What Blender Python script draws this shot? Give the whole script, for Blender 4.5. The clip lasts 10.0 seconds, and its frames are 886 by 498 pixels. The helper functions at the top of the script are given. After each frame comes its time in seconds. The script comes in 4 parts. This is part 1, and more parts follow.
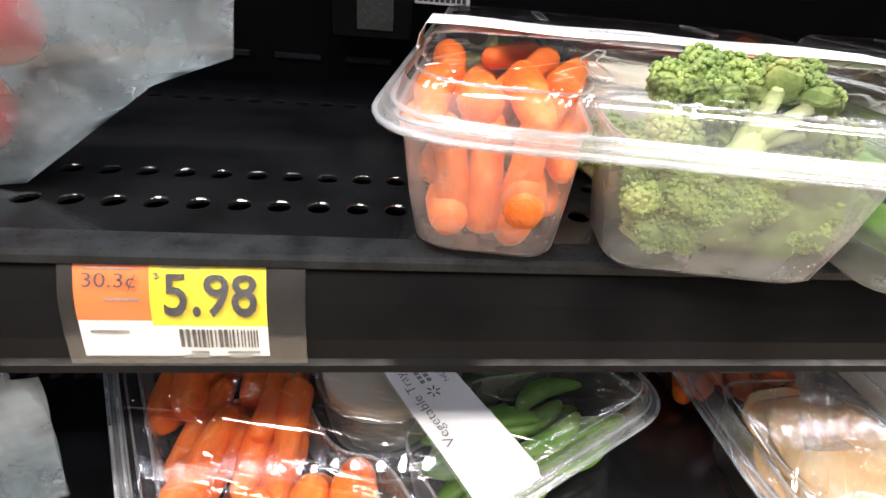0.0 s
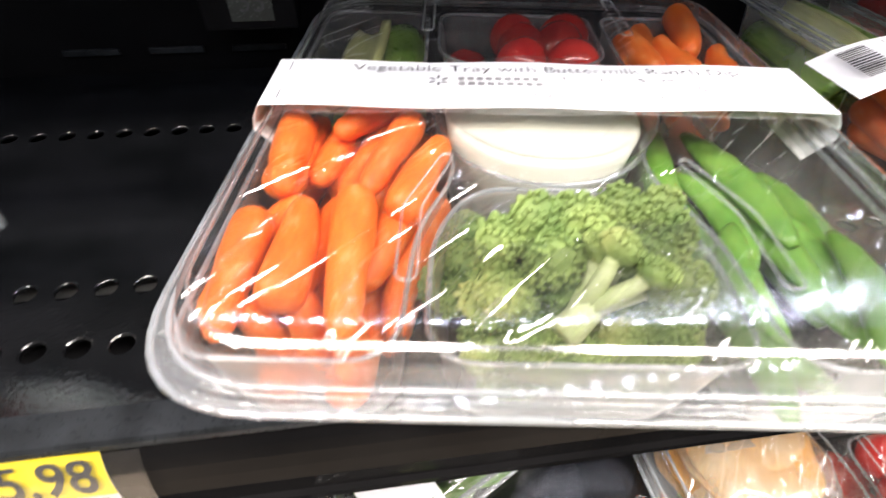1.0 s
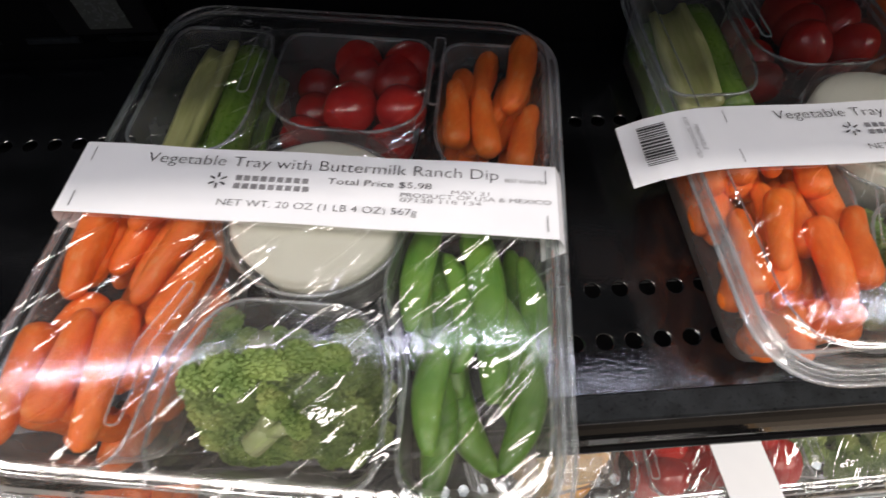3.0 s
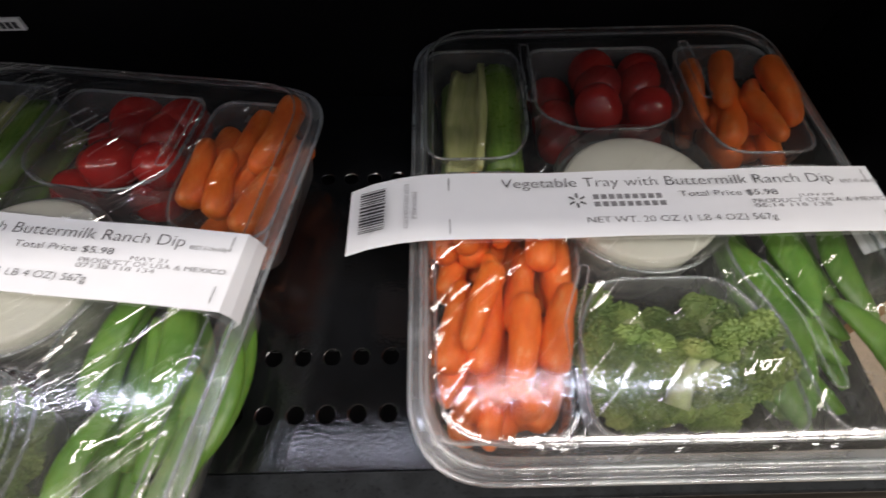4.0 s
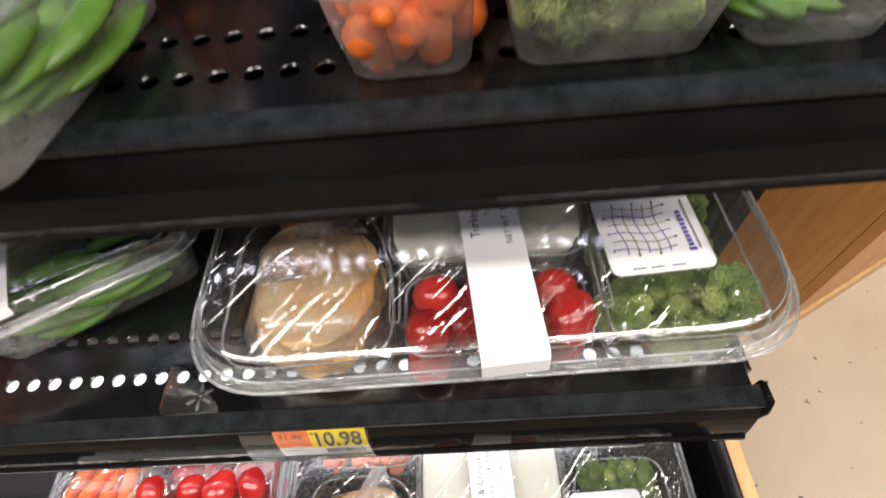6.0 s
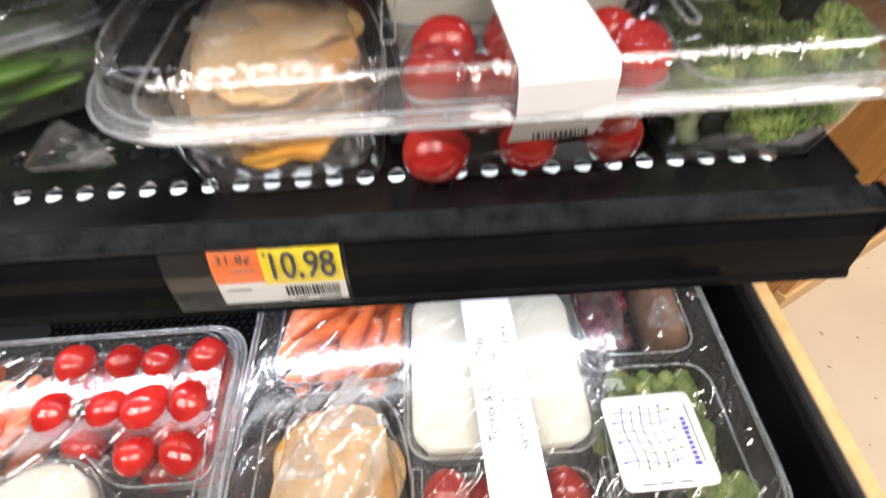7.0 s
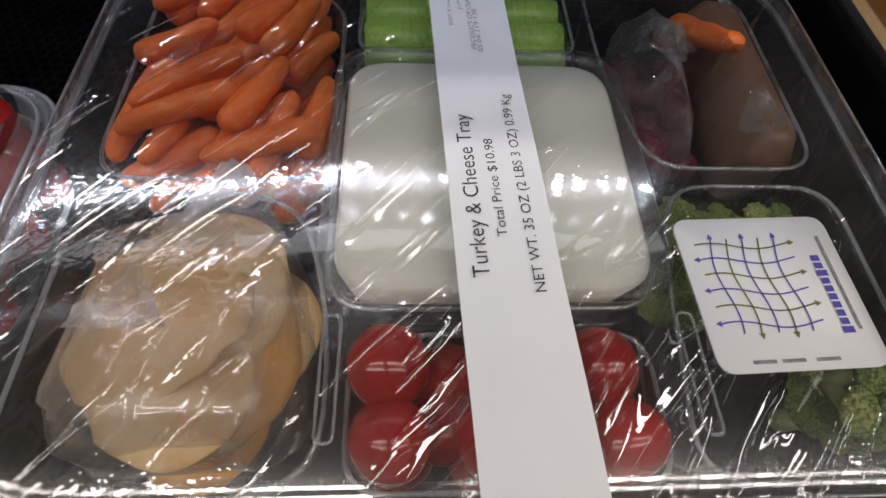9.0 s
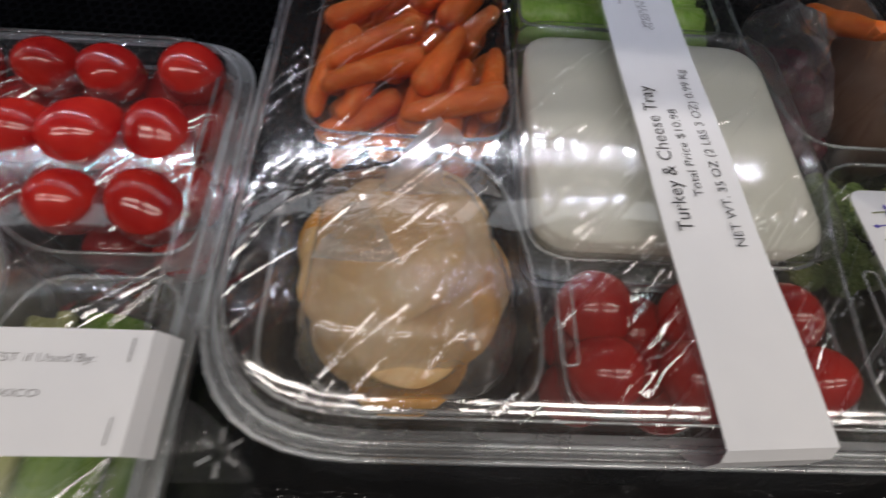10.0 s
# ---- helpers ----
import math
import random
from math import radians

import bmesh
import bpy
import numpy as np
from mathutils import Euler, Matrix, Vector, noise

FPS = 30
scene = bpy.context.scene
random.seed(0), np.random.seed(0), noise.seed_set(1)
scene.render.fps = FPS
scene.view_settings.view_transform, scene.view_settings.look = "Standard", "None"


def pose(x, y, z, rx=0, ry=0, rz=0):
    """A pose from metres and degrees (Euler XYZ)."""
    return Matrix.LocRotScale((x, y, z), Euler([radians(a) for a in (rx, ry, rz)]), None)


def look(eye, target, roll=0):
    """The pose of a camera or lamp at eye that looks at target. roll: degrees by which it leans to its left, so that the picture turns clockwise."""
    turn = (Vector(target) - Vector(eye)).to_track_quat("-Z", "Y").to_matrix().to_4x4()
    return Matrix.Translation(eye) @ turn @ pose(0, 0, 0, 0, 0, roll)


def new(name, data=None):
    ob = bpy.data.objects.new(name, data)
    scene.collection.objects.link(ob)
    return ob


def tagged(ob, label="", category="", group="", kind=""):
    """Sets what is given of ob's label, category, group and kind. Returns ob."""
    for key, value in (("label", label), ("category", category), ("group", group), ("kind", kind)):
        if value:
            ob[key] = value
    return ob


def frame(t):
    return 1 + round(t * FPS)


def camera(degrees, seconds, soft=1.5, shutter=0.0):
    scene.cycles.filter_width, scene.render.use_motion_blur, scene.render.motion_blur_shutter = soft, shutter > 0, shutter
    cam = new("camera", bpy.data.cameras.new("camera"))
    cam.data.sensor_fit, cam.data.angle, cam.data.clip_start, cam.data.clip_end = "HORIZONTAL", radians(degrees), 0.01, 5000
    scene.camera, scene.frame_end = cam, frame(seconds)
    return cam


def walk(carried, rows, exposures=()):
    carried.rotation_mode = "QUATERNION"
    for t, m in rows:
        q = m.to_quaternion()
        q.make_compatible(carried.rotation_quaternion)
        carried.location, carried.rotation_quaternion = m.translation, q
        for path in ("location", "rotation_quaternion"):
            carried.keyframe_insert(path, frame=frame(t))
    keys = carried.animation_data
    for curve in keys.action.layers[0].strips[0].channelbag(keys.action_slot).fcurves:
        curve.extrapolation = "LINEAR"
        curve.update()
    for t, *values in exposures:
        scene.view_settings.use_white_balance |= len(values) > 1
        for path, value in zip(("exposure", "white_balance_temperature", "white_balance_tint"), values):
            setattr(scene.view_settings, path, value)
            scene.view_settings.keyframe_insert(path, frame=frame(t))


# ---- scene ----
cam = camera(85.0, 10.0, shutter=0.3)
PATH = [
    (0, (-0.3193, -0.1304, 0.9898), (-0.2973, 0.0397, 0.8868), 5.34),
    (0.5, (-0.3062, -0.1069, 1.0088), (-0.2793, 0.0529, 0.8916), 5.51),
    (1, (-0.2620, -0.0706, 1.0543), (-0.2398, 0.0698, 0.9136), 1.66),
    (1.5, (-0.2348, -0.0382, 1.1050), (-0.2105, 0.0822, 0.9471), 1.56),
    (2, (-0.2150, -0.0272, 1.1220), (-0.1930, 0.0768, 0.9526), 3.04),
    (2.2, (-0.2070, -0.0303, 1.1279), (-0.1878, 0.0701, 0.9560), 2.80),
    (3.3, (-0.1067, -0.0222, 1.1438), (-0.1012, 0.0742, 0.9686), 0.61),
    (3.5, (-0.0742, -0.0195, 1.1420), (-0.0707, 0.0808, 0.9690), -0.20),
    (4, (0.0050, -0.0130, 1.1461), (0.0055, 0.0942, 0.9772), -1.05),
    (4.5, (0.0400, -0.0244, 1.1424), (0.0406, 0.0846, 0.9747), -1.42),
    (5, (0.0480, -0.0512, 1.1368), (0.0461, 0.0593, 0.9702), -4.11),
    (5.5, (0.0437, -0.0917, 1.1079), (0.0401, 0.0171, 0.9402), -6.18),
    (5.6, (0.0463, -0.1026, 1.0930), (0.0394, 0.0054, 0.9248), -7.60),
    (5.7, (0.0509, -0.1103, 1.0734), (0.0395, -0.0013, 0.9062), -8.77),
    (6.8, (0.0236, -0.1771, 0.9106), (0.0232, -0.0531, 0.7537), -4.05),
    (6.9, (0.0224, -0.1791, 0.8956), (0.0219, -0.0571, 0.7371), -3.48),
    (7, (0.0195, -0.1885, 0.8746), (0.0205, -0.0643, 0.7178), -2.99),
    (7.1, (0.0202, -0.1923, 0.8554), (0.0197, -0.0693, 0.6978), -3.03),
    (7.5, (0.0154, -0.1996, 0.7867), (0.0183, -0.0804, 0.6261), -0.53),
    (8, (0.0185, -0.1859, 0.7444), (0.0242, -0.0766, 0.5770), 1.75),
    (8.5, (0.0230, -0.1740, 0.7253), (0.0303, -0.0740, 0.5522), 2.91),
    (9, (0.0239, -0.1645, 0.7060), (0.0353, -0.0696, 0.5303), 6.02),
    (9.5, (0.0098, -0.1691, 0.7002), (0.0236, -0.0771, 0.5232), 8.26),
    (10, (-0.0536, -0.1859, 0.7099), (-0.0438, -0.0943, 0.5324), 7.97),
]
walk(cam, [(t, look(eye, target, roll)) for t, eye, target, roll in PATH],
     [(0, 1.65), (0.6, 1.65), (1.1, 1.35), (1.6, 0.35), (2.2, 0.2), (3.3, 0.05), (4.3, 0.08), (5, 0.2), (5.6, 0.35), (6.8, 0.95), (7.2, 0.75), (7.8, -0.05), (8.5, -0.6), (10, -0.7)])

# ---- light ----
world = bpy.data.worlds.new("world")
scene.world = world
world.use_nodes = True
world.node_tree.nodes["Background"].inputs[0].default_value = (1.0, 0.93, 0.85, 1)
world.node_tree.nodes["Background"].inputs[1].default_value = 0.006
LED_POWER = {"upper": 48.0, "middle": 9.0, "lower": 148.0}
CEILING_WATTS = 58.0


# ---- materials ----
def material(name):
    m = bpy.data.materials.new(name)
    m.use_nodes = True
    t = m.node_tree
    return m, t, t.nodes["Principled BSDF"]


def node(t, kind, **values):
    n = t.nodes.new(kind)
    for key, value in values.items():
        if key in n.inputs:
            n.inputs[key].default_value = value
    return n


def noise_of(t, scale, detail=4.0, rough=0.55, stretch=(1, 1, 1), kind="Object"):
    co = t.nodes.new("ShaderNodeTexCoord")
    mp = t.nodes.new("ShaderNodeMapping")
    mp.inputs["Scale"].default_value = stretch
    n = node(t, "ShaderNodeTexNoise", Scale=scale, Detail=detail, Roughness=rough)
    t.links.new(co.outputs[kind], mp.inputs[0])
    t.links.new(mp.outputs[0], n.inputs["Vector"])
    return n


def ramp(t, src, stops):
    r = t.nodes.new("ShaderNodeValToRGB")
    while len(r.color_ramp.elements) < len(stops):
        r.color_ramp.elements.new(0.5)
    for e, (p, c) in zip(r.color_ramp.elements, stops):
        e.position, e.color = p, (*c, 1) if len(c) == 3 else c
    t.links.new(src, r.inputs[0])
    return r


def bump(t, src, strength, distance, target):
    b = node(t, "ShaderNodeBump", Strength=strength, Distance=distance)
    t.links.new(src, b.inputs["Height"])
    t.links.new(b.outputs[0], target)
    return b


def surface(name, stops, scale=60, rough=0.5, fine=600, relief=0.2, depth=0.0004, specular=0.5, subsurface=0.0, spread=0.0, stretch=(1, 1, 1), coat=0.0, metal=0.0):
    """A coloured surface with variation at two scales and fine relief."""
    m, t, p = material(name)
    n = noise_of(t, scale, stretch=stretch)
    r = ramp(t, n.outputs[0], stops)
    col = r.outputs[0]
    if spread:
        info = t.nodes.new("ShaderNodeObjectInfo")
        hs = t.nodes.new("ShaderNodeHueSaturation")
        mr = node(t, "ShaderNodeMapRange")
        mr.inputs[3].default_value, mr.inputs[4].default_value = 1 - spread, 1 + spread
        t.links.new(info.outputs["Random"], mr.inputs[0])
        t.links.new(mr.outputs[0], hs.inputs["Value"])
        t.links.new(col, hs.inputs["Color"])
        col = hs.outputs[0]
    t.links.new(col, p.inputs["Base Color"])
    f = noise_of(t, fine, detail=3)
    bump(t, f.outputs[0], relief, depth, p.inputs["Normal"])
    rr = ramp(t, f.outputs[0], [(0.25, (rough * 0.8,) * 3), (0.75, (min(1, rough * 1.2),) * 3)])
    t.links.new(rr.outputs[0], p.inputs["Roughness"])
    p.inputs["Specular IOR Level"].default_value = specular
    p.inputs["Metallic"].default_value = metal
    p.inputs["Coat Weight"].default_value = coat
    if subsurface:
        p.inputs["Subsurface Weight"].default_value = subsurface
        p.inputs["Subsurface Scale"].default_value = 0.003
    return m


def film(name, tint=(0.97, 0.975, 0.975), gloss=0.03, haze=0.02, wrinkle=0.2, scale=9.0, stretch=(1, 1, 1), ior=1.6, crease=0.0, milky=(0.85, 0.87, 0.87), turn=48.0, veil=0.3, spread=0.4, beads=0.0):
    """Thin clear plastic: what is behind shows through, with gloss, soft waves, sharp creases and a little milky haze."""
    m, t, p = material(name)
    out = t.nodes["Material Output"]
    t.nodes.remove(p)
    clear = node(t, "ShaderNodeBsdfTransparent", Color=(*tint, 1))
    shine = node(t, "ShaderNodeBsdfGlossy", Color=(1, 1, 1, 1), Roughness=gloss)
    wide = node(t, "ShaderNodeBsdfGlossy", Color=(1, 1, 1, 1), Roughness=veil)
    lobes = t.nodes.new("ShaderNodeMixShader")
    lobes.inputs[0].default_value = spread
    t.links.new(shine.outputs[0], lobes.inputs[1])
    t.links.new(wide.outputs[0], lobes.inputs[2])
    milk = node(t, "ShaderNodeBsdfTranslucent", Color=(*milky, 1))
    dull = node(t, "ShaderNodeBsdfDiffuse", Color=(*milky, 1))
    big = noise_of(t, scale, detail=2, stretch=stretch)
    height = big.outputs[0]
    if crease:
        co = t.nodes.new("ShaderNodeTexCoord")
        mp = t.nodes.new("ShaderNodeMapping")
        mp.inputs["Rotation"].default_value = (0, 0, -radians(turn))
        pull = t.nodes.new("ShaderNodeMapping")
        pull.inputs["Scale"].default_value = (1.0, 6.0, 1.0)
        n = node(t, "ShaderNodeTexNoise", Scale=11.0, Detail=1.5, Distortion=0.6)
        t.links.new(co.outputs["Object"], mp.inputs[0])
        t.links.new(mp.outputs[0], pull.inputs[0])
        t.links.new(pull.outputs[0], n.inputs["Vector"])
        off = node(t, "ShaderNodeMath")
        off.operation = "SUBTRACT"
        off.inputs[1].default_value = 0.5
        t.links.new(n.outputs[0], off.inputs[0])
        ab = node(t, "ShaderNodeMath")
        ab.operation = "ABSOLUTE"
        t.links.new(off.outputs[0], ab.inputs[0])
        mr = node(t, "ShaderNodeMapRange")
        mr.inputs[1].default_value, mr.inputs[2].default_value, mr.inputs[3].default_value, mr.inputs[4].default_value = 0.0, 0.05, crease, 0.0
        t.links.new(ab.outputs[0], mr.inputs[0])
        add = node(t, "ShaderNodeMath")
        t.links.new(mr.outputs[0], add.inputs[0])
        t.links.new(height, add.inputs[1])
        height = add.outputs[0]
    if beads:
        # fine condensation in patches
        dew = noise_of(t, 420, detail=1)
        patch = noise_of(t, 16, detail=2)
        pr = node(t, "ShaderNodeMapRange")
        pr.inputs[1].default_value, pr.inputs[2].default_value, pr.inputs[3].default_value, pr.inputs[4].default_value = 0.45, 0.65, 0.0, beads
        t.links.new(patch.outputs[0], pr.inputs[0])
        wet = node(t, "ShaderNodeMath")
        wet.operation = "MULTIPLY_ADD"
        t.links.new(dew.outputs[0], wet.inputs[0])
        t.links.new(pr.outputs[0], wet.inputs[1])
        t.links.new(height, wet.inputs[2])
        height = wet.outputs[0]
    b = node(t, "ShaderNodeBump", Strength=wrinkle, Distance=0.006)
    t.links.new(height, b.inputs["Height"])
    t.links.new(b.outputs[0], shine.inputs["Normal"])
    # two thin faces: even reflection from both sides, rising to the edge-on view
    f0 = 2 * ((ior - 1) / (ior + 1)) ** 2
    lw = node(t, "ShaderNodeLayerWeight", Blend=0.5)
    pw = node(t, "ShaderNodeMath")
    pw.operation = "POWER"
    pw.inputs[1].default_value = 4.5
    t.links.new(lw.outputs["Facing"], pw.inputs[0])
    fr = node(t, "ShaderNodeMath")
    fr.operation = "MULTIPLY_ADD"
    fr.inputs[1].default_value, fr.inputs[2].default_value = 1.0 - f0, f0
    t.links.new(pw.outputs[0], fr.inputs[0])
    soft = t.nodes.new("ShaderNodeMixShader")
    t.links.new(milk.outputs[0], soft.inputs[1])
    t.links.new(dull.outputs[0], soft.inputs[2])
    first = t.nodes.new("ShaderNodeMixShader")
    hz = noise_of(t, 30, detail=4)
    hr = ramp(t, hz.outputs[0], [(0.35, (haze * 0.4,) * 3), (0.7, (haze * 1.6,) * 3)])
    t.links.new(hr.outputs[0], first.inputs[0])
    t.links.new(clear.outputs[0], first.inputs[1])
    t.links.new(soft.outputs[0], first.inputs[2])
    mix = t.nodes.new("ShaderNodeMixShader")
    t.links.new(fr.outputs[0], mix.inputs[0])
    t.links.new(first.outputs[0], mix.inputs[1])
    t.links.new(lobes.outputs[0], mix.inputs[2])
    t.links.new(mix.outputs[0], out.inputs[0])
    return m


def glow(name, colour, strength):
    m, t, p = material(name)
    p.inputs["Base Color"].default_value = (0.9, 0.9, 0.9, 1)
    p.inputs["Emission Color"].default_value = (*colour, 1)
    p.inputs["Emission Strength"].default_value = strength
    return m


BLACK = surface("black_enamel", [(0.35, (0.004, 0.0045, 0.005)), (0.7, (0.009, 0.0095, 0.011))], scale=25, rough=0.05, fine=520, relief=0.22, depth=0.0006, specular=1.0)
BLACK_RAIL = surface("black_rail_plastic", [(0.3, (0.004, 0.004, 0.0045)), (0.7, (0.009, 0.009, 0.0095))], scale=18, rough=0.08, fine=60, relief=0.10, depth=0.0008, specular=0.045)
BLACK_WALL = surface("black_liner", [(0.3, (0.003, 0.003, 0.0035)), (0.7, (0.006, 0.006, 0.0065))], scale=12, rough=0.4, fine=200, relief=0.12, specular=0.03)
LIP = surface("dark_grey_lip", [(0.3, (0.007, 0.008, 0.009)), (0.7, (0.020, 0.023, 0.026))], scale=90, rough=0.3, fine=500, relief=0.2, specular=0.12)
PAPER = surface("white_paper", [(0.3, (0.70, 0.72, 0.75)), (0.7, (0.77, 0.785, 0.80))], scale=14, rough=0.62, fine=700, relief=0.06, specular=0.25)
PAPER_WARM = surface("white_tag_paper", [(0.3, (0.74, 0.74, 0.73)), (0.7, (0.82, 0.82, 0.8))], scale=30, rough=0.35, fine=500, relief=0.05)
INK = surface("black_ink", [(0.3, (0.02, 0.02, 0.022)), (0.7, (0.06, 0.06, 0.065))], scale=400, rough=0.6)
INK_GREY = surface("grey_ink", [(0.3, (0.13, 0.13, 0.14)), (0.7, (0.3, 0.3, 0.31))], scale=500, rough=0.6)
INK_BLUE = surface("violet_ink", [(0.3, (0.06, 0.05, 0.3)), (0.7, (0.1, 0.08, 0.38))], scale=300, rough=0.6)
INK_OLIVE = surface("olive_ink", [(0.3, (0.1, 0.12, 0.03)), (0.7, (0.15, 0.17, 0.05))], scale=300, rough=0.6)
YELLOW = surface("yellow_tag_print", [(0.3, (0.83, 0.66, 0.02)), (0.7, (0.88, 0.72, 0.04))], scale=40, rough=0.35, relief=0.05)
ORANGE_TAG = surface("orange_tag_print", [(0.3, (0.80, 0.16, 0.035)), (0.7, (0.85, 0.21, 0.05))], scale=40, rough=0.35, relief=0.05)
CARROT = surface("carrot_skin", [(0.25, (0.76, 0.14, 0.016)), (0.56, (0.88, 0.20, 0.026)), (0.76, (0.90, 0.34, 0.12))], scale=230, rough=0.42, fine=900, relief=0.6, depth=0.0010, subsurface=0.15, spread=0.14, stretch=(1, 1, 0.5))
TOMATO = surface("tomato_skin", [(0.3, (0.30, 0.008, 0.010)), (0.7, (0.46, 0.026, 0.018))], scale=45, rough=0.16, fine=300, relief=0.03, spread=0.2, coat=0.3, subsurface=0.08)
STEM = surface("broccoli_stalk", [(0.3, (0.36, 0.44, 0.18)), (0.7, (0.52, 0.58, 0.32))], scale=80, rough=0.5, fine=500, relief=0.25, spread=0.1)
BUD = surface("broccoli_buds", [(0.3, (0.09, 0.16, 0.035)), (0.52, (0.23, 0.31, 0.085)), (0.75, (0.50, 0.53, 0.19))], scale=42, rough=0.65, fine=900, relief=0.5, depth=0.0008, spread=0.25)
POD = surface("pea_pod_skin", [(0.3, (0.08, 0.21, 0.022)), (0.7, (0.18, 0.34, 0.06))], scale=50, rough=0.35, fine=500, relief=0.15, spread=0.2, subsurface=0.1)
CELERY = surface("celery_skin", [(0.3, (0.10, 0.22, 0.02)), (0.7, (0.22, 0.36, 0.06))], scale=40, rough=0.3, fine=400, relief=0.25, stretch=(8, 1, 8), spread=0.25)
CELERY_PALE = surface("celery_inside", [(0.3, (0.42, 0.46, 0.16)), (0.7, (0.58, 0.58, 0.28))], scale=50, rough=0.4, fine=400, relief=0.25, stretch=(8, 1, 8), spread=0.1)
CELERY_GREEN = surface("celery_bright_ribs", [(0.3, (0.27, 0.54, 0.05)), (0.7, (0.54, 0.74, 0.20))], scale=30, rough=0.3, fine=400, relief=0.3, stretch=(1, 12, 12))
DIP = surface("ranch_dip", [(0.3, (0.76, 0.75, 0.63)), (0.7, (0.83, 0.82, 0.72))], scale=22, rough=0.45, fine=60, relief=0.15, depth=0.001)
TURKEY = surface("turkey_slice", [(0.3, (0.66, 0.36, 0.11)), (0.5, (0.76, 0.50, 0.23)), (0.7, (0.82, 0.64, 0.42))], scale=30, rough=0.55, fine=90, relief=0.55, depth=0.003, subsurface=0.1, spread=0.08, specular=0.25)
CHEESE = surface("cheddar", [(0.3, (0.70, 0.30, 0.03)), (0.7, (0.80, 0.42, 0.07))], scale=30, rough=0.4, fine=250, relief=0.2, subsurface=0.1, spread=0.1)
GRAPE = surface("dark_red_fruit", [(0.3, (0.09, 0.006, 0.02)), (0.7, (0.22, 0.02, 0.05))], scale=60, rough=0.25, fine=300, relief=0.1, spread=0.3)
CRACKER = surface("brown_snack_pouch", [(0.3, (0.16, 0.085, 0.05)), (0.7, (0.26, 0.15, 0.095))], scale=40, rough=0.45, fine=300, relief=0.2)
LID = film("clear_lid_plastic", haze=0.020, gloss=0.035, wrinkle=0.55, scale=9.0, ior=2.05, crease=0.55, veil=0.15, spread=0.36, beads=0.05)
# Clear plastic; the blue-white haze is painted glare on the lid walls.
LID_SIDE = film("whitened_lid_wall", haze=0.17, gloss=0.06, wrinkle=0.1, scale=14.0, ior=1.65, veil=0.3, spread=0.5, milky=(0.8, 0.86, 0.9))
CUP = film("clear_tray_plastic", tint=(0.96, 0.965, 0.965), haze=0.20, gloss=0.14, wrinkle=0.12, scale=14, ior=1.36, veil=0.35, spread=0.5)
CUP_CLEAR = film("clear_party_tray_plastic", haze=0.014, gloss=0.08, wrinkle=0.12, scale=14, ior=1.45)
WEB = film("clear_web_plastic", tint=(0.96, 0.965, 0.965), haze=0.014, gloss=0.06, wrinkle=0.12, scale=14, ior=1.5)
# Clear bead whose milky tint stands for highlights along the rims.
RIM = film("whitened_rim_bead", tint=(0.88, 0.9, 0.91), haze=0.24, gloss=0.08, wrinkle=0.05, scale=20, ior=1.9, milky=(0.8, 0.86, 0.9))
BAG = film("thin_bag_film", haze=0.16, gloss=0.05, wrinkle=0.7, scale=30, ior=1.85, crease=0.4, turn=70)
TAB = film("clear_corner_tab", haze=0.012, gloss=0.08, wrinkle=0.1, scale=14, ior=1.22)
FLAP = film("milky_film_corner", haze=0.34, gloss=0.1, wrinkle=0.6, scale=30, ior=1.6, crease=0.4, turn=20)
FROST = film("frosted_bag_film", tint=(0.86, 0.9, 0.91), haze=0.34, gloss=0.2, wrinkle=0.4, scale=10, ior=1.45, crease=0.2, milky=(0.58, 0.72, 0.80))
STRIP_CLEAR = film("clear_edge_strip", haze=0.035, gloss=0.08, wrinkle=0.1)
WOOD = surface("orange_wood_panel", [(0.3, (0.46, 0.21, 0.06)), (0.7, (0.58, 0.30, 0.10))], scale=9, rough=0.45, fine=90, relief=0.12, stretch=(8, 8, 0.7))
# Pale wood of base board and trim; on the top board, painted light.
WOOD_PALE = surface("pale_and_lit_wood", [(0.3, (0.56, 0.34, 0.14)), (0.7, (0.66, 0.44, 0.21))], scale=9, rough=0.45, fine=90, relief=0.12, stretch=(8, 8, 0.7))
VOID_DARK = surface("dark_void", [(0.3, (0.004, 0.004, 0.004)), (0.7, (0.007, 0.007, 0.007))], rough=0.7)
HOUSING = surface("lamp_housing", [(0.3, (0.10, 0.10, 0.10)), (0.7, (0.16, 0.16, 0.16))], rough=0.4)
LED = {k: glow(k + "_cool_white_diode", (0.87, 0.895, 1.12) if k == "upper" else (0.90, 0.905, 1.05), v) for k, v in LED_POWER.items()}
# Glow of the bar added below one row of shelf holes.
GLOW_BAR = glow("hole_glow", (0.86, 0.93, 1.0), 0.9)
SCREEN = surface("grey_liquid_crystal", [(0.3, (0.045, 0.05, 0.045)), (0.7, (0.06, 0.066, 0.06))], rough=0.25)
CEILING_PAINT = surface("grey_ceiling", [(0.3, (0.10, 0.10, 0.10)), (0.7, (0.15, 0.15, 0.15))], scale=3, rough=0.8)
STORE_WALL = surface("dim_wall", [(0.3, (0.05, 0.045, 0.04)), (0.7, (0.08, 0.07, 0.06))], scale=3, rough=0.7)


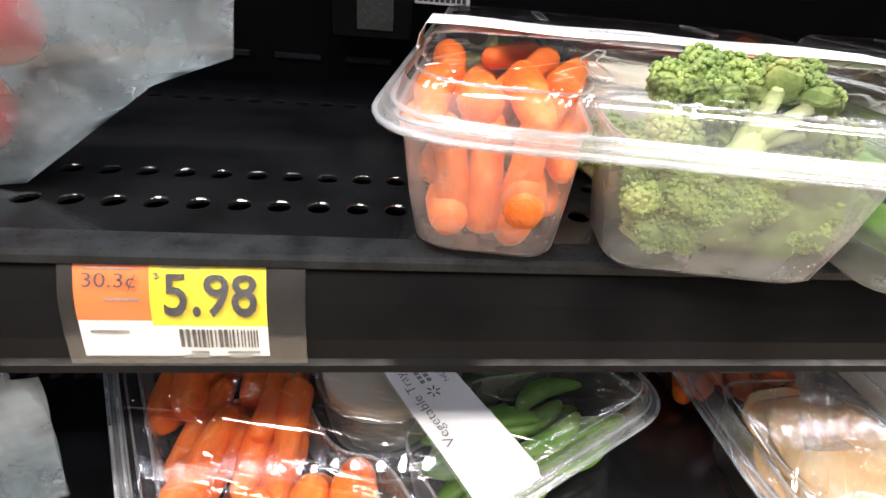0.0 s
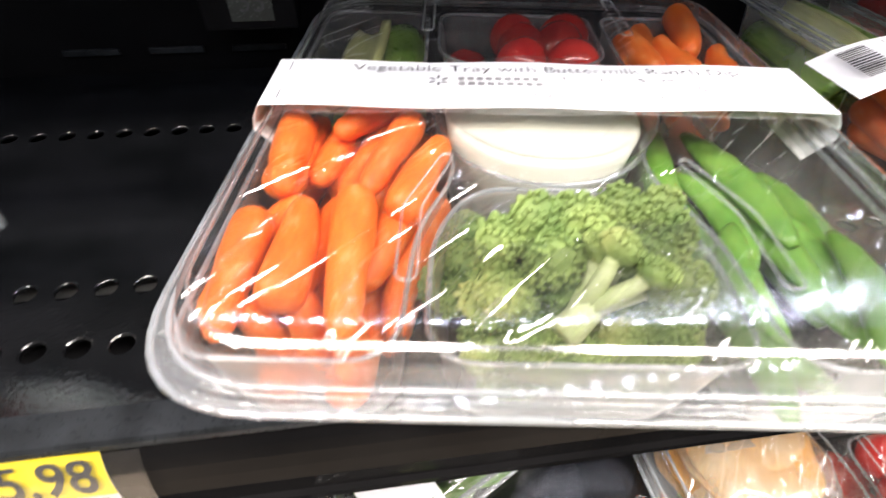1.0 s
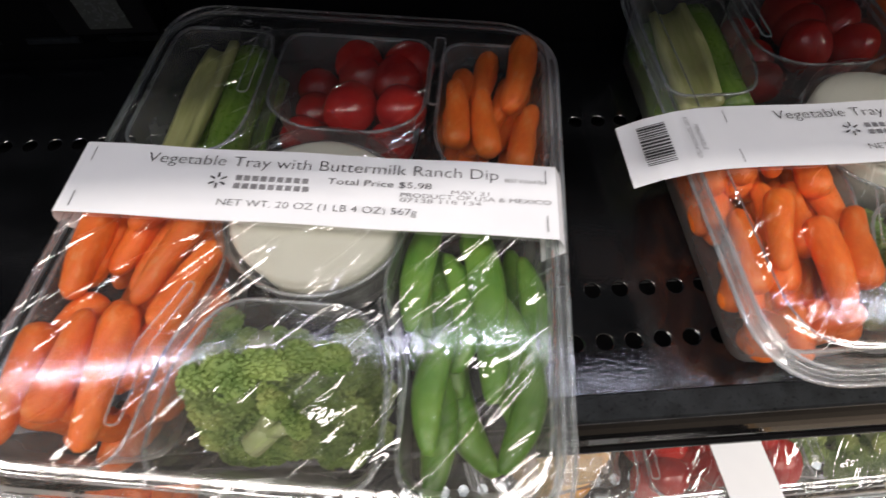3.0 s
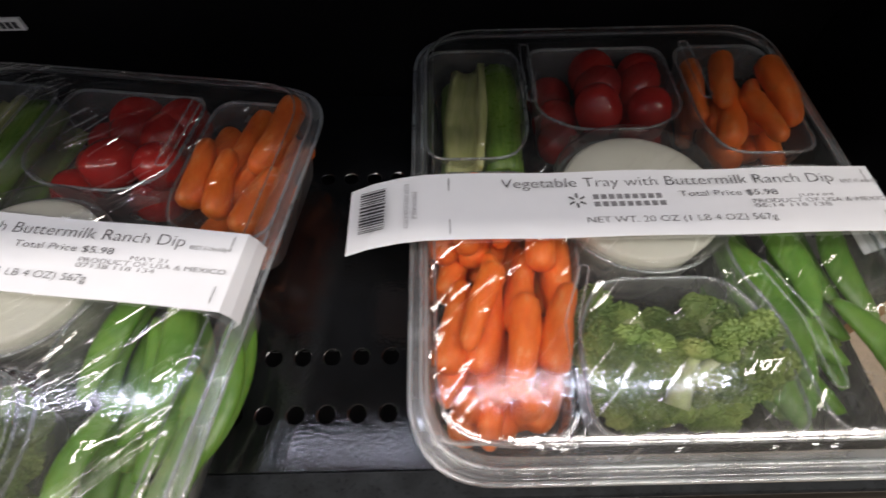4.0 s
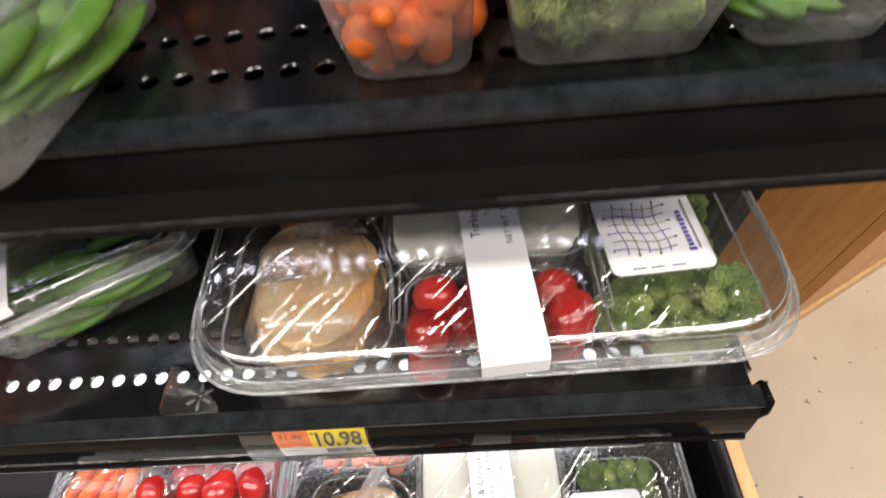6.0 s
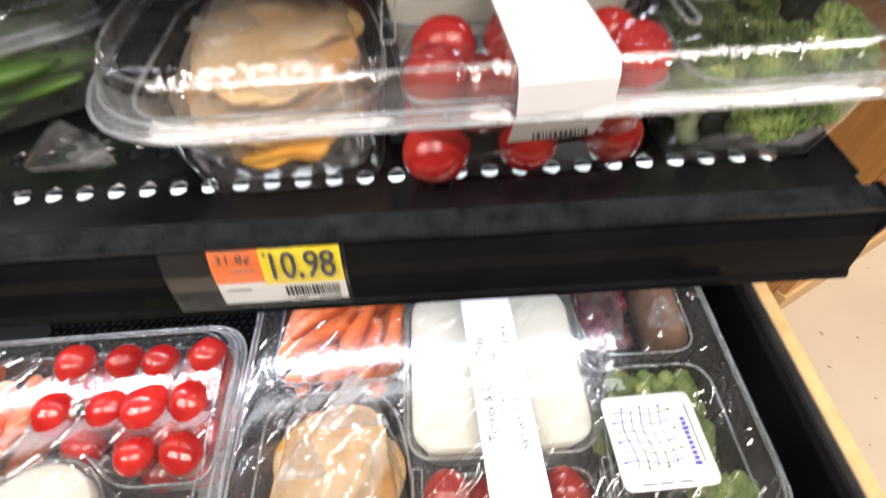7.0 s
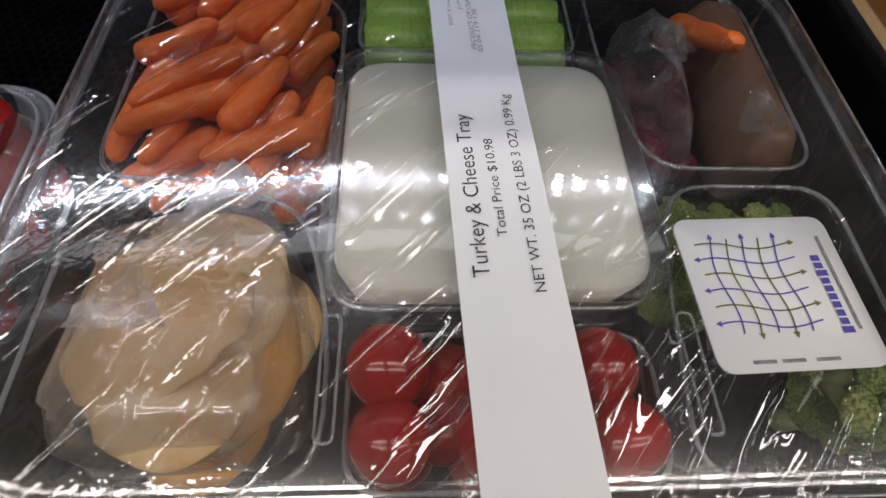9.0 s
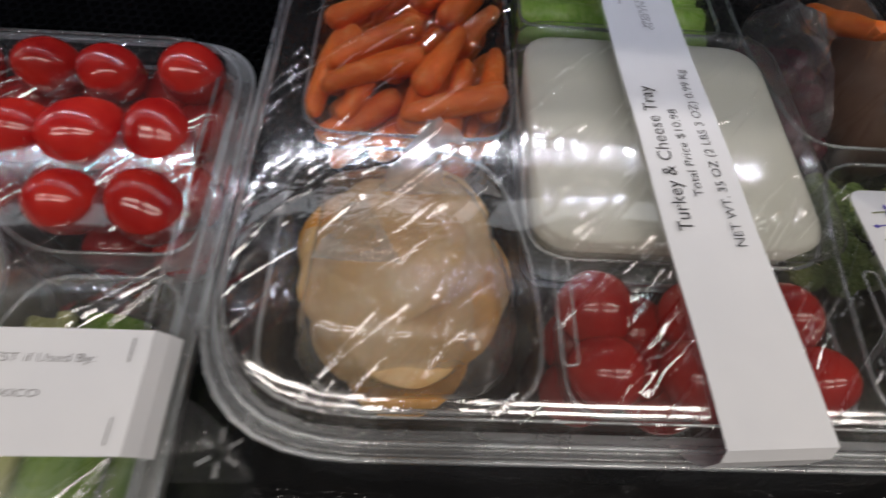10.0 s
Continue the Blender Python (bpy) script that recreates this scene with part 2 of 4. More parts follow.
def floor_material():
    m, t, p = material("speckled_beige_concrete")
    base = noise_of(t, 2.2, detail=6)
    r = ramp(t, base.outputs[0], [(0.3, (0.50, 0.41, 0.31)), (0.7, (0.60, 0.51, 0.40))])
    v = t.nodes.new("ShaderNodeTexVoronoi")
    v.inputs["Scale"].default_value = 34
    co = t.nodes.new("ShaderNodeTexCoord")
    warp = noise_of(t, 120, detail=2)
    wmix = t.nodes.new("ShaderNodeMixRGB")
    wmix.inputs[0].default_value = 0.02
    t.links.new(co.outputs["Object"], wmix.inputs[1])
    t.links.new(warp.outputs["Color"], wmix.inputs[2])
    t.links.new(wmix.outputs[0], v.inputs["Vector"])
    patch = noise_of(t, 9, detail=3)
    cut = node(t, "ShaderNodeMath")
    cut.operation = "MULTIPLY"
    cut.inputs[1].default_value = 0.24
    t.links.new(patch.outputs[0], cut.inputs[0])
    less = node(t, "ShaderNodeMath")
    less.operation = "LESS_THAN"
    t.links.new(v.outputs["Distance"], less.inputs[0])
    t.links.new(cut.outputs[0], less.inputs[1])
    pick = t.nodes.new("ShaderNodeSeparateColor")
    t.links.new(v.outputs["Color"], pick.inputs[0])
    some = node(t, "ShaderNodeMath")
    some.operation = "GREATER_THAN"
    some.inputs[1].default_value = 0.62
    t.links.new(pick.outputs[0], some.inputs[0])
    both = node(t, "ShaderNodeMath")
    both.operation = "MULTIPLY"
    t.links.new(less.outputs[0], both.inputs[0])
    t.links.new(some.outputs[0], both.inputs[1])
    mix = t.nodes.new("ShaderNodeMixRGB")
    mix.inputs[2].default_value = (0.17, 0.12, 0.085, 1)
    t.links.new(both.outputs[0], mix.inputs[0])
    t.links.new(r.outputs[0], mix.inputs[1])
    t.links.new(mix.outputs[0], p.inputs["Base Color"])
    p.inputs["Roughness"].default_value = 0.32
    f = noise_of(t, 40, detail=4)
    bump(t, f.outputs[0], 0.08, 0.003, p.inputs["Normal"])
    return m


FLOOR = floor_material()


# ---- mesh helpers ----
def mesh_of(name, bm, mat, smooth=True):
    me = bpy.data.meshes.new(name)
    bmesh.ops.recalc_face_normals(bm, faces=bm.faces)
    for f in bm.faces:
        f.smooth = smooth
    bm.to_mesh(me)
    bm.free()
    me.materials.append(mat)
    return me


def part(name, bm, mat, parent=None, label="", smooth=True, m=None):
    ob = new(name, bm if isinstance(bm, bpy.types.Mesh) else mesh_of(name, bm, mat, smooth))
    if m is not None:
        ob.matrix_basis = m
    ob.parent = parent
    if label:
        tagged(ob, label)
    return ob


def thing(name, m, label, category, group="", kind=""):
    ob = new(name)
    ob.empty_display_size = 0.02
    ob.matrix_basis = m
    return tagged(ob, label, category, group, kind)


def box(bm, x0, x1, y0, y1, z0, z1, bevel=0.0):
    r = bmesh.ops.create_cube(bm, size=1, matrix=Matrix.LocRotScale(((x0 + x1) / 2, (y0 + y1) / 2, (z0 + z1) / 2), None, (x1 - x0, y1 - y0, z1 - z0)))
    if bevel:
        es = list({e for v in r["verts"] for e in v.link_edges})
        bmesh.ops.bevel(bm, geom=es, offset=bevel, segments=2, affect="EDGES", profile=0.5)
    return bm


def boxed(*a, **k):
    return box(bmesh.new(), *a, **k)


def rpoly(pts, r, n=5):
    """A polygon with rounded corners, as a list of points."""
    out = []
    for i, p in enumerate(pts):
        p = Vector(p)
        a, b = Vector(pts[i - 1]), Vector(pts[(i + 1) % len(pts)])
        ra = min(r, (a - p).length * 0.45)
        rb = min(r, (b - p).length * 0.45)
        s, e = p + (a - p).normalized() * ra, p + (b - p).normalized() * rb
        for k in range(n + 1):
            u = k / n
            out.append(s * (1 - u) ** 2 + p * 2 * u * (1 - u) + e * u * u)
    return out


def rrect(hx, hy, r, n=6):
    return rpoly([(-hx, -hy), (hx, -hy), (hx, hy), (-hx, hy)], r, n)


def shrink(outline, d):
    """The outline moved inwards by about d."""
    c = sum(outline, Vector((0, 0))) / len(outline)
    far = max((p - c).length for p in outline)
    w = max(abs(p.x - c.x) for p in outline)
    h = max(abs(p.y - c.y) for p in outline)
    return [Vector((c.x + (p.x - c.x) * (1 - d / w), c.y + (p.y - c.y) * (1 - d / h))) for p in outline]


def loft(bm, loops, cap0=False, cap1=False):
    rings = [[bm.verts.new(p) for p in lp] for lp in loops]
    for a, b in zip(rings, rings[1:]):
        for i in range(len(a)):
            j = (i + 1) % len(a)
            bm.faces.new((a[i], a[j], b[j], b[i]))
    if cap0:
        bm.faces.new(rings[0][::-1])
    if cap1:
        bm.faces.new(rings[-1])
    return rings


def at_z(outline, z):
    return [Vector((p.x, p.y, z)) for p in outline]


def text_mesh(body, width, height, bold=0.0):
    cu = bpy.data.curves.new("lettering", "FONT")
    cu.body, cu.size, cu.resolution_u, cu.offset = body, 1.0, 3, bold
    ob = bpy.data.objects.new("lettering", cu)
    scene.collection.objects.link(ob)
    dg = bpy.context.evaluated_depsgraph_get()
    me = bpy.data.meshes.new_from_object(ob.evaluated_get(dg))
    bpy.data.objects.remove(ob)
    xs, ys = [v.co.x for v in me.vertices], [v.co.y for v in me.vertices]
    sx, sy = width / (max(xs) - min(xs)), height / (max(ys) - min(ys))
    cx, cy = (max(xs) + min(xs)) / 2, (max(ys) + min(ys)) / 2
    for v in me.vertices:
        v.co.x, v.co.y, v.co.z = (v.co.x - cx) * sx, (v.co.y - cy) * sy, 0
    return me


def lettering(body, width, height, mat, parent, m, bold=0.0):
    me = text_mesh(body, width, height, bold)
    me.materials.clear()
    me.materials.append(mat)
    return part("printed_text", me, mat, parent, m=m)


def bars(bm, u, v, w, h, n, rng, gap=0.35):
    """Upright bars in a w by h field."""
    x = u - w / 2
    while x < u + w / 2:
        bw = w / n * rng.choice((0.5, 0.8, 1.3))
        bmesh.ops.create_grid(bm, x_segments=1, y_segments=1, size=0.5, matrix=Matrix.LocRotScale((x + bw / 2, v, 0), None, (bw, h, 1)))
        x += bw + w / n * rng.choice((0.5, 0.8))
    return bm


def flat(bm, u, v, w, h, turn=0.0):
    bmesh.ops.create_grid(bm, x_segments=1, y_segments=1, size=0.5, matrix=Matrix.Translation((u, v, 0)) @ Matrix.Rotation(turn, 4, "Z") @ Matrix.Diagonal((w, h, 1, 1)))
    return bm


def spark(bm, u, v, r):
    """Six short strokes round a centre."""
    for k in range(6):
        a = math.radians(90 + 60 * k)
        flat(bm, u + math.cos(a) * r * 0.65, v + math.sin(a) * r * 0.65, r * 0.6, r * 0.2, a)
    return bm


# ---- the shop round the case ----
def structure(name, bm, mat, label, category="", smooth=False):
    return tagged(part(name, bm, mat, smooth=smooth), label, category or name.split("_")[0], kind="structure")


structure("floor", boxed(-6, 6, -7, 4, -0.1, 0), FLOOR, "speckled beige polished concrete shop floor")
structure("ceiling", boxed(-6, 6, -7, 4, 3.6, 3.7), CEILING_PAINT, "dark grey shop ceiling high over the case")
# Unseen wall, set close and dark to keep the price rails' reflections low.
structure("wall_south", boxed(-6, 6, -2.3, -2.2, 0, 3.6), STORE_WALL, "dim painted shop wall across the aisle")
structure("wall_north", boxed(-6, 6, 4, 4.1, 0, 3.6), STORE_WALL, "dim painted shop wall behind the case")
structure("wall_west", boxed(-6.1, -6, -7, 4, 0, 3.6), STORE_WALL, "dim painted shop wall along the aisle")
structure("wall_east", boxed(6, 6.1, -7, 4, 0, 3.6), STORE_WALL, "dim painted shop wall at the aisle end")
for x, y in ((-2.1, -0.72), (2.1, -0.72), (-2.1, -1.60), (2.1, -1.60)):
    la = bpy.data.lights.new("ceiling_lamp", "AREA")
    la.shape, la.size, la.size_y, la.energy, la.color = "RECTANGLE", 3.6, 0.3, CEILING_WATTS, (1.0, 0.91, 0.85)
    new("ceiling_lamp", la).matrix_basis = pose(x, y, 3.55)

# ---- the refrigerated case ----
X0, X1 = -0.80, 0.222
BACK = 0.285
ZA, ZB, ZC, ZD = 0.90, 0.71, 0.485, 1.165
YA, YB, YD = 0.0, -0.057, 0.060

structure("wall_case_back", boxed(X0 - 0.1, 0.30, BACK, BACK + 0.03, 0.30, 1.50), BLACK_WALL, "black liner at the back of the chilled case", "case wall")
structure("wall_case_end", boxed(0.268, 0.288, 0.118, BACK, 0.30, 1.50, bevel=0.002), BLACK_WALL, "black end panel of the chilled case", "case wall")
structure("wall_case_left", boxed(X0 - 0.1, X0 - 0.08, -0.30, BACK, 0.30, 1.40), BLACK_WALL, "black panel closing the chilled case", "case wall")
structure("wall_case_front", boxed(X0 - 0.08, 0.29, -0.30, -0.28, 0.0, 0.535, bevel=0.004), BLACK_WALL, "black front bumper wall of the case", "case wall")
structure("wall_case_side", boxed(0.250, 0.266, -0.28, 0.118, 0.0, 0.548, bevel=0.002), BLACK_WALL, "low black side wall of the case deck", "case wall")
structure("trim_side", boxed(0.266, 0.280, -0.28, 0.118, 0.0, 0.544, bevel=0.001), WOOD_PALE, "tan trim along the outside of the side wall", "trim")
structure("trim_clear", boxed(0.2560, 0.2590, -0.27, 0.116, 0.548, 0.558), STRIP_CLEAR, "clear plastic strip standing on the side wall", "trim")
# Near-black sheet added for the unlit space below the grille.
structure("case_base", boxed(X0 - 0.08, 0.27, -0.28, BACK, 0.40, 0.42), VOID_DARK, "dark pan under the perforated deck", "case pan")


def deck():
    """Plain black deck with a honeycomb grille over its rear part."""
    bm = bmesh.new()
    box(bm, X0 - 0.08, 0.27, -0.28, -0.06, ZC - 0.012, ZC)
    p = 0.0076
    rows = int((BACK + 0.06) / (p * 0.866))
    cols = int(0.62 / p)
    for j in range(rows):
        for i in range(cols):
            cx, cy = 0.268 - p * (i + 0.5 + 0.5 * (j % 2)), -0.06 + p * 0.866 * (j + 0.5)
            ring = []
            for r, z in ((p * 0.5774, ZC), (p * 0.43, ZC), (p * 0.41, ZC - 0.004)):
                ring.append([bm.verts.new((cx + r * math.cos(math.radians(30 + 60 * k)), cy + r * math.sin(math.radians(30 + 60 * k)), z)) for k in range(6)])
            for a, b in zip(ring, ring[1:]):
                for k in range(6):
                    bm.faces.new((a[k], a[(k + 1) % 6], b[(k + 1) % 6], b[k]))
    me = bpy.data.meshes.new("deck")
    bm.to_mesh(me)
    bm.free()
    me.materials.append(BLACK)
    return tagged(new("deck", me), "black case deck with a honeycomb grille", "deck", kind="structure")


deck()
PITCH = 0.01546


def plate(bm, phase, x0, x1, y0, y1, rows):
    """A sheet with rows of round holes."""
    n0, n1 = math.ceil((x0 - phase) / PITCH + 0.5), math.floor((x1 - phase) / PITCH - 0.5)
    xa, xb = phase + (n0 - 0.5) * PITCH, phase + (n1 + 0.5) * PITCH
    h, r, seg = PITCH / 2, 0.0044, 16

    def quad(a, b, c, d):
        bm.faces.new([bm.verts.new((x, y, 0)) for x, y in ((a, c), (b, c), (b, d), (a, d))])

    ys = [y0] + [v for y in rows for v in (y - h, y + h)] + [y1]
    for a, b in zip(ys[::2], ys[1::2]):
        quad(x0, x1, a, b)
    for y in rows:
        quad(x0, xa, y - h, y + h)
        quad(xb, x1, y - h, y + h)
        for n in range(n0, n1 + 1):
            cx = phase + n * PITCH
            loops = [[], [], [], []]
            for k in range(seg):
                a = 2 * math.pi * k / seg
                c, s = math.cos(a), math.sin(a)
                q = h / max(abs(c), abs(s))
                loops[0].append(bm.verts.new((cx + q * c, y + q * s, 0)))
                loops[1].append(bm.verts.new((cx + (r + 0.0006) * c, y + (r + 0.0006) * s, 0)))
                loops[2].append(bm.verts.new((cx + r * c, y + r * s, -0.0005)))
                loops[3].append(bm.verts.new((cx + r * c, y + r * s, -0.0018)))
            for A, B in zip(loops, loops[1:]):
                for k in range(seg):
                    bm.faces.new((A[k], A[(k + 1) % seg], B[(k + 1) % seg], B[k]))


def extrude_x(bm, prof, x0, x1, caps=True):
    """A closed profile in y and z, drawn out along x."""
    a = [bm.verts.new((x0, y, z)) for y, z in prof]
    b = [bm.verts.new((x1, y, z)) for y, z in prof]
    for i in range(len(prof)):
        j = (i + 1) % len(prof)
        bm.faces.new((a[i], a[j], b[j], b[i]))
    if caps:
        bm.faces.new(a[::-1])
        bm.faces.new(b)


RAIL = [(0.0100, -0.0035), (0.0086, -0.0060), (0.0066, -0.0100), (0.0046, -0.0150), (0.0030, -0.0215), (0.0016, -0.0290), (0.0006, -0.0370)]


def shelf(y, z, phase, label, pan=False):
    """A cantilever shelf: pressed plate, folded front lip, price rail and end clip. y: the foot of the rail. pan: adds
    an unseen sheet that blocks light below the holes.
    """
    sh = thing("shelf", pose(0, y, z), label, "shelf", "shelves of the case")
    bm = bmesh.new()
    rows = (0.0475, 0.0770, 0.2000)
    plate(bm, phase, X0, X1 - 0.004, 0.0215, BACK - y - 0.004, rows)
    ob = part("shelf_plate", bm, BLACK, sh, smooth=False)
    # Unseen sheet added under the plate so that its holes look dark.
    if pan:
        part("hole_blocker", boxed(X0, X1 - 0.006, 0.026, BACK - y - 0.006, -0.0140, -0.0125), BLACK_WALL, sh, smooth=False)
    bm = bmesh.new()
    extrude_x(bm, [(0.0215, 0.0), (0.0205, 0.0022), (0.0090, 0.0016), (0.0078, 0.0), (0.0078, -0.0030), (0.0205, -0.0030)], X0, X1 - 0.001)
    part("front_lip", bm, LIP, sh, "worn dark grey front lip", smooth=False)
    bm = bmesh.new()
    prof = [(0.0215, -0.0032), (0.0125, -0.0032)] + RAIL + [(-0.0014, -0.0385), (-0.0018, -0.0415), (0.0010, -0.0425), (0.0045, -0.0405), (0.0080, -0.0300), (0.0215, -0.0290)]
    extrude_x(bm, prof, X0, X1)
    part("price_rail", bm, BLACK_RAIL, sh, "glossy black curved price rail", smooth=False)
    bm = bmesh.new()
    extrude_x(bm, [(0.0240, 0.0015), (0.0090, 0.0026), (0.0050, -0.0080), (0.0060, -0.0240), (0.0150, -0.0300), (0.0240, -0.0200)], X1 + 0.0003, X1 + 0.0050)
    bmesh.ops.bevel(bm, geom=bm.edges[:], offset=0.0012, segments=2, affect="EDGES")
    part("end_clip", bm, BLACK_RAIL, sh)
    # bracket along the end of the shelf
    bm = boxed(X1 - 0.0035, X1 - 0.0005, 0.030, BACK - y - 0.004, -0.030, 0.0005, bevel=0.0006)
    part("end_flange", bm, BLACK, sh, smooth=False)
    return sh


shelf(YA, ZA, -0.0851, "black perforated chilled shelf holding vegetable trays", True)
shelf(YB, ZB, -0.0930, "black perforated chilled shelf with a white diode row")
shelf(YD, ZD, -0.0851, "black perforated shelf above the vegetable trays")


def led_strip(y, z, tilt, level, lens=False, drop=0.0, r=0.0032):
    """A slim lamp under a shelf with a row of bright diodes that face down and out."""
    st = thing("led_strip", pose(0, y, z, tilt, 0, 0), "slim strip of cool white diodes under the shelf", "lamp", "lamps under the shelves")
    part("housing", boxed(X0, X1 - 0.01, -0.006, 0.006, 0.0012, 0.0075, bevel=0.001), HOUSING, st, smooth=False)
    # Glowing bar added so that the front row of holes shows white.
    if lens:
        part("lamp_lens", boxed(X0, X1 - 0.03, -0.052, -0.036, 0.0060, 0.0100, bevel=0.0015), GLOW_BAR, st, "translucent glowing lamp lens", smooth=False, m=pose(0, 0, 0, -tilt, 0, 0))
    if drop:
        for x in (-0.6, -0.3, 0.0, 0.18):
            part("bracket", boxed(x - 0.006, x + 0.006, 0.000, 0.003, 0.004, drop, bevel=0.0006), HOUSING, st, smooth=False, m=pose(0, 0, 0, -tilt, 0, 0))
    bm = bmesh.new()
    bmesh.ops.create_circle(bm, cap_ends=True, segments=10, radius=r)
    bmesh.ops.rotate(bm, verts=bm.verts, matrix=Matrix.Rotation(math.pi, 3, "X"))
    me = bpy.data.meshes.new("diode")
    bm.to_mesh(me)
    bm.free()
    me.materials.append(LED[level])
    n = int((X1 - 0.02 - X0) / 0.0175)
    for k in range(n):
        part("diode", me, LED[level], st, m=pose(X0 + 0.015 + k * 0.0175, 0, 0.0006))


led_strip(YA + 0.090, ZA - 0.016, -15, "middle")
led_strip(YB + 0.090, ZB - 0.016, 18, "lower", True)
led_strip(YD + 0.012, ZD - 0.047, 8, "upper", drop=0.046, r=0.0029)


# ---- price tags ----
def on_rail(y, z, v):
    """The place on a shelf's price rail at the share v of its height, from the foot, and the tilt of its face."""
    k = (1 - v) * (len(RAIL) - 1)
    i = min(int(k), len(RAIL) - 2)
    (ya, za), (yb, zb) = RAIL[i], RAIL[i + 1]
    f = k - i
    return Vector((0, y + ya + (yb - ya) * f, z + za + (zb - za) * f))


def rail_sheet(bm, x0, x1, v0, v1, y, z, off, n=8):
    """A sheet that follows the rail's curve between the shares v0 and v1."""
    rows = []
    for k in range(n + 1):
        p = on_rail(y, z, v0 + (v1 - v0) * k / n)
        rows.append([bm.verts.new((x, p.y - off, p.z + off * 0.2)) for x in (x0, x1)])
    for a, b in zip(rows, rows[1:]):
        bm.faces.new((a[0], a[1], b[1], b[0]))


def price_tag(x0, x1, y, z, price, unit, clear0, clear1, label):
    tag = thing("price_tag", pose(0, 0, 0), label, "price tag", "price tags on the rails")
    w = x1 - x0
    bm = bmesh.new()
    rail_sheet(bm, x0, x1, 0.03, 0.98, y, z, 0.0004)
    part("paper", bm, PAPER_WARM, tag)
    xm = x0 + w * 0.385
    bm = bmesh.new()
    rail_sheet(bm, x0, xm, 0.33, 0.98, y, z, 0.0006)
    part("orange_field", bm, ORANGE_TAG, tag, "orange printed field")
    bm = bmesh.new()
    rail_sheet(bm, xm, x1, 0.29, 0.98, y, z, 0.0006)
    part("yellow_field", bm, YELLOW, tag, "yellow printed field")

    def face(x, v, off):
        p = on_rail(y, z, v)
        a, b = on_rail(y, z, v + 0.03), on_rail(y, z, v - 0.03)
        d = a - b
        tilt = math.atan2(d.y, d.z)
        return Matrix.Translation((x, p.y - off, p.z)) @ Matrix.Rotation(math.pi / 2 - tilt, 4, "X")

    def bent(me, v, off):
        for q in me.vertices:
            p = on_rail(y, z, v + q.co.y / 0.034)
            q.co = Vector((q.co.x, p.y - off, p.z))

    for body, x, v, tw, th, mat, bold in ((price, xm + (x1 - xm) * 0.53, 0.63, (x1 - xm) * 0.80, 0.0165, INK, 0.015), ("$", xm + (x1 - xm) * 0.075, 0.83, 0.0022, 0.0042, INK, 0.0), (unit, x0 + w * 0.19, 0.74, w * 0.27, 0.0078, INK, 0.0)):
        me = text_mesh(body, tw, th, bold)
        me.materials.clear()
        me.materials.append(mat)
        for q in me.vertices:
            q.co.x += x
        bent(me, v, 0.0021)
        part("printed_text", me, mat, tag)
    rng = random.Random(5)
    bm = bars(bmesh.new(), 0, 0, w * 0.42, 0.0052, 26, rng)
    me = mesh_of("barcode", bm, INK, False)
    for q in me.vertices:
        q.co.x += x0 + w * 0.73
    bent(me, 0.19, 0.0009)
    tagged(part("barcode", me, INK, tag), kind="stuff")
    bm = bmesh.new()
    for k, (u, v, a) in enumerate(((0.62, 0.07, 0.10), (0.86, 0.07, 0.18), (0.60, 0.035, 0.14), (0.84, 0.035, 0.12), (0.16, 0.24, 0.2), (0.18, 0.9, 0.26), (0.55, 0.94, 0.2), (0.24, 0.52, 0.18))):
        rail_sheet(bm, x0 + w * (u - a / 2), x0 + w * (u + a / 2), v - 0.012, v + 0.012, y, z, 0.0010, 1)
    tagged(part("fine_print", bm, INK_GREY, tag), kind="stuff")
    bm = bmesh.new()
    rail_sheet(bm, clear0, clear1, 0.0, 1.0, y, z, 0.0030)
    part("clear_sleeve", bm, STRIP_CLEAR, tag, "clear plastic sleeve")


price_tag(-0.4207, -0.3603, YA, ZA, "5.98", "30.3\u00a2", -0.424, -0.347, "yellow and orange shelf price tag in a sleeve")
price_tag(-0.0871, -0.0267, YB, ZB, "10.98", "31.8\u00a2", -0.108, -0.024, "yellow and orange price tag on the curved rail")


# ---- food ----
def blob(bm, rings, m=None):
    vs = loft(bm, rings, True, True)
    return vs


def carrot_mesh(seed):
    rng = random.Random(seed)
    bm = bmesh.new()
    L, r0 = rng.uniform(0.042, 0.060), rng.uniform(0.0068, 0.0082)
    bend, taper = rng.uniform(-0.003, 0.003), rng.uniform(0.66, 0.92)
    prof = [(0.0, 0.30), (0.025, 0.66), (0.07, 0.90), (0.16, 1.0), (0.4, 0.99), (0.62, 0.95), (0.8, 0.9), (0.91, 0.76), (0.965, 0.55), (1.0, 0.22)]
    loops = []
    for u, k in prof:
        r = r0 * k * (1 - (1 - taper) * u)
        cx = bend * math.sin(math.pi * u)
        loop = []
        for i in range(14):
            a = 2 * math.pi * i / 14
            p = Vector((cx + r * math.cos(a), r * math.sin(a), (u - 0.5) * L))
            p += Vector((math.cos(a), math.sin(a), 0)) * r0 * 0.18 * noise.noise(p * 95 + Vector((seed, 0, 0)))
            loop.append(p)
        loops.append(loop)
    loft(bm, loops, True, True)
    return mesh_of("carrot", bm, CARROT)


CARROTS = [carrot_mesh(s) for s in range(7)]


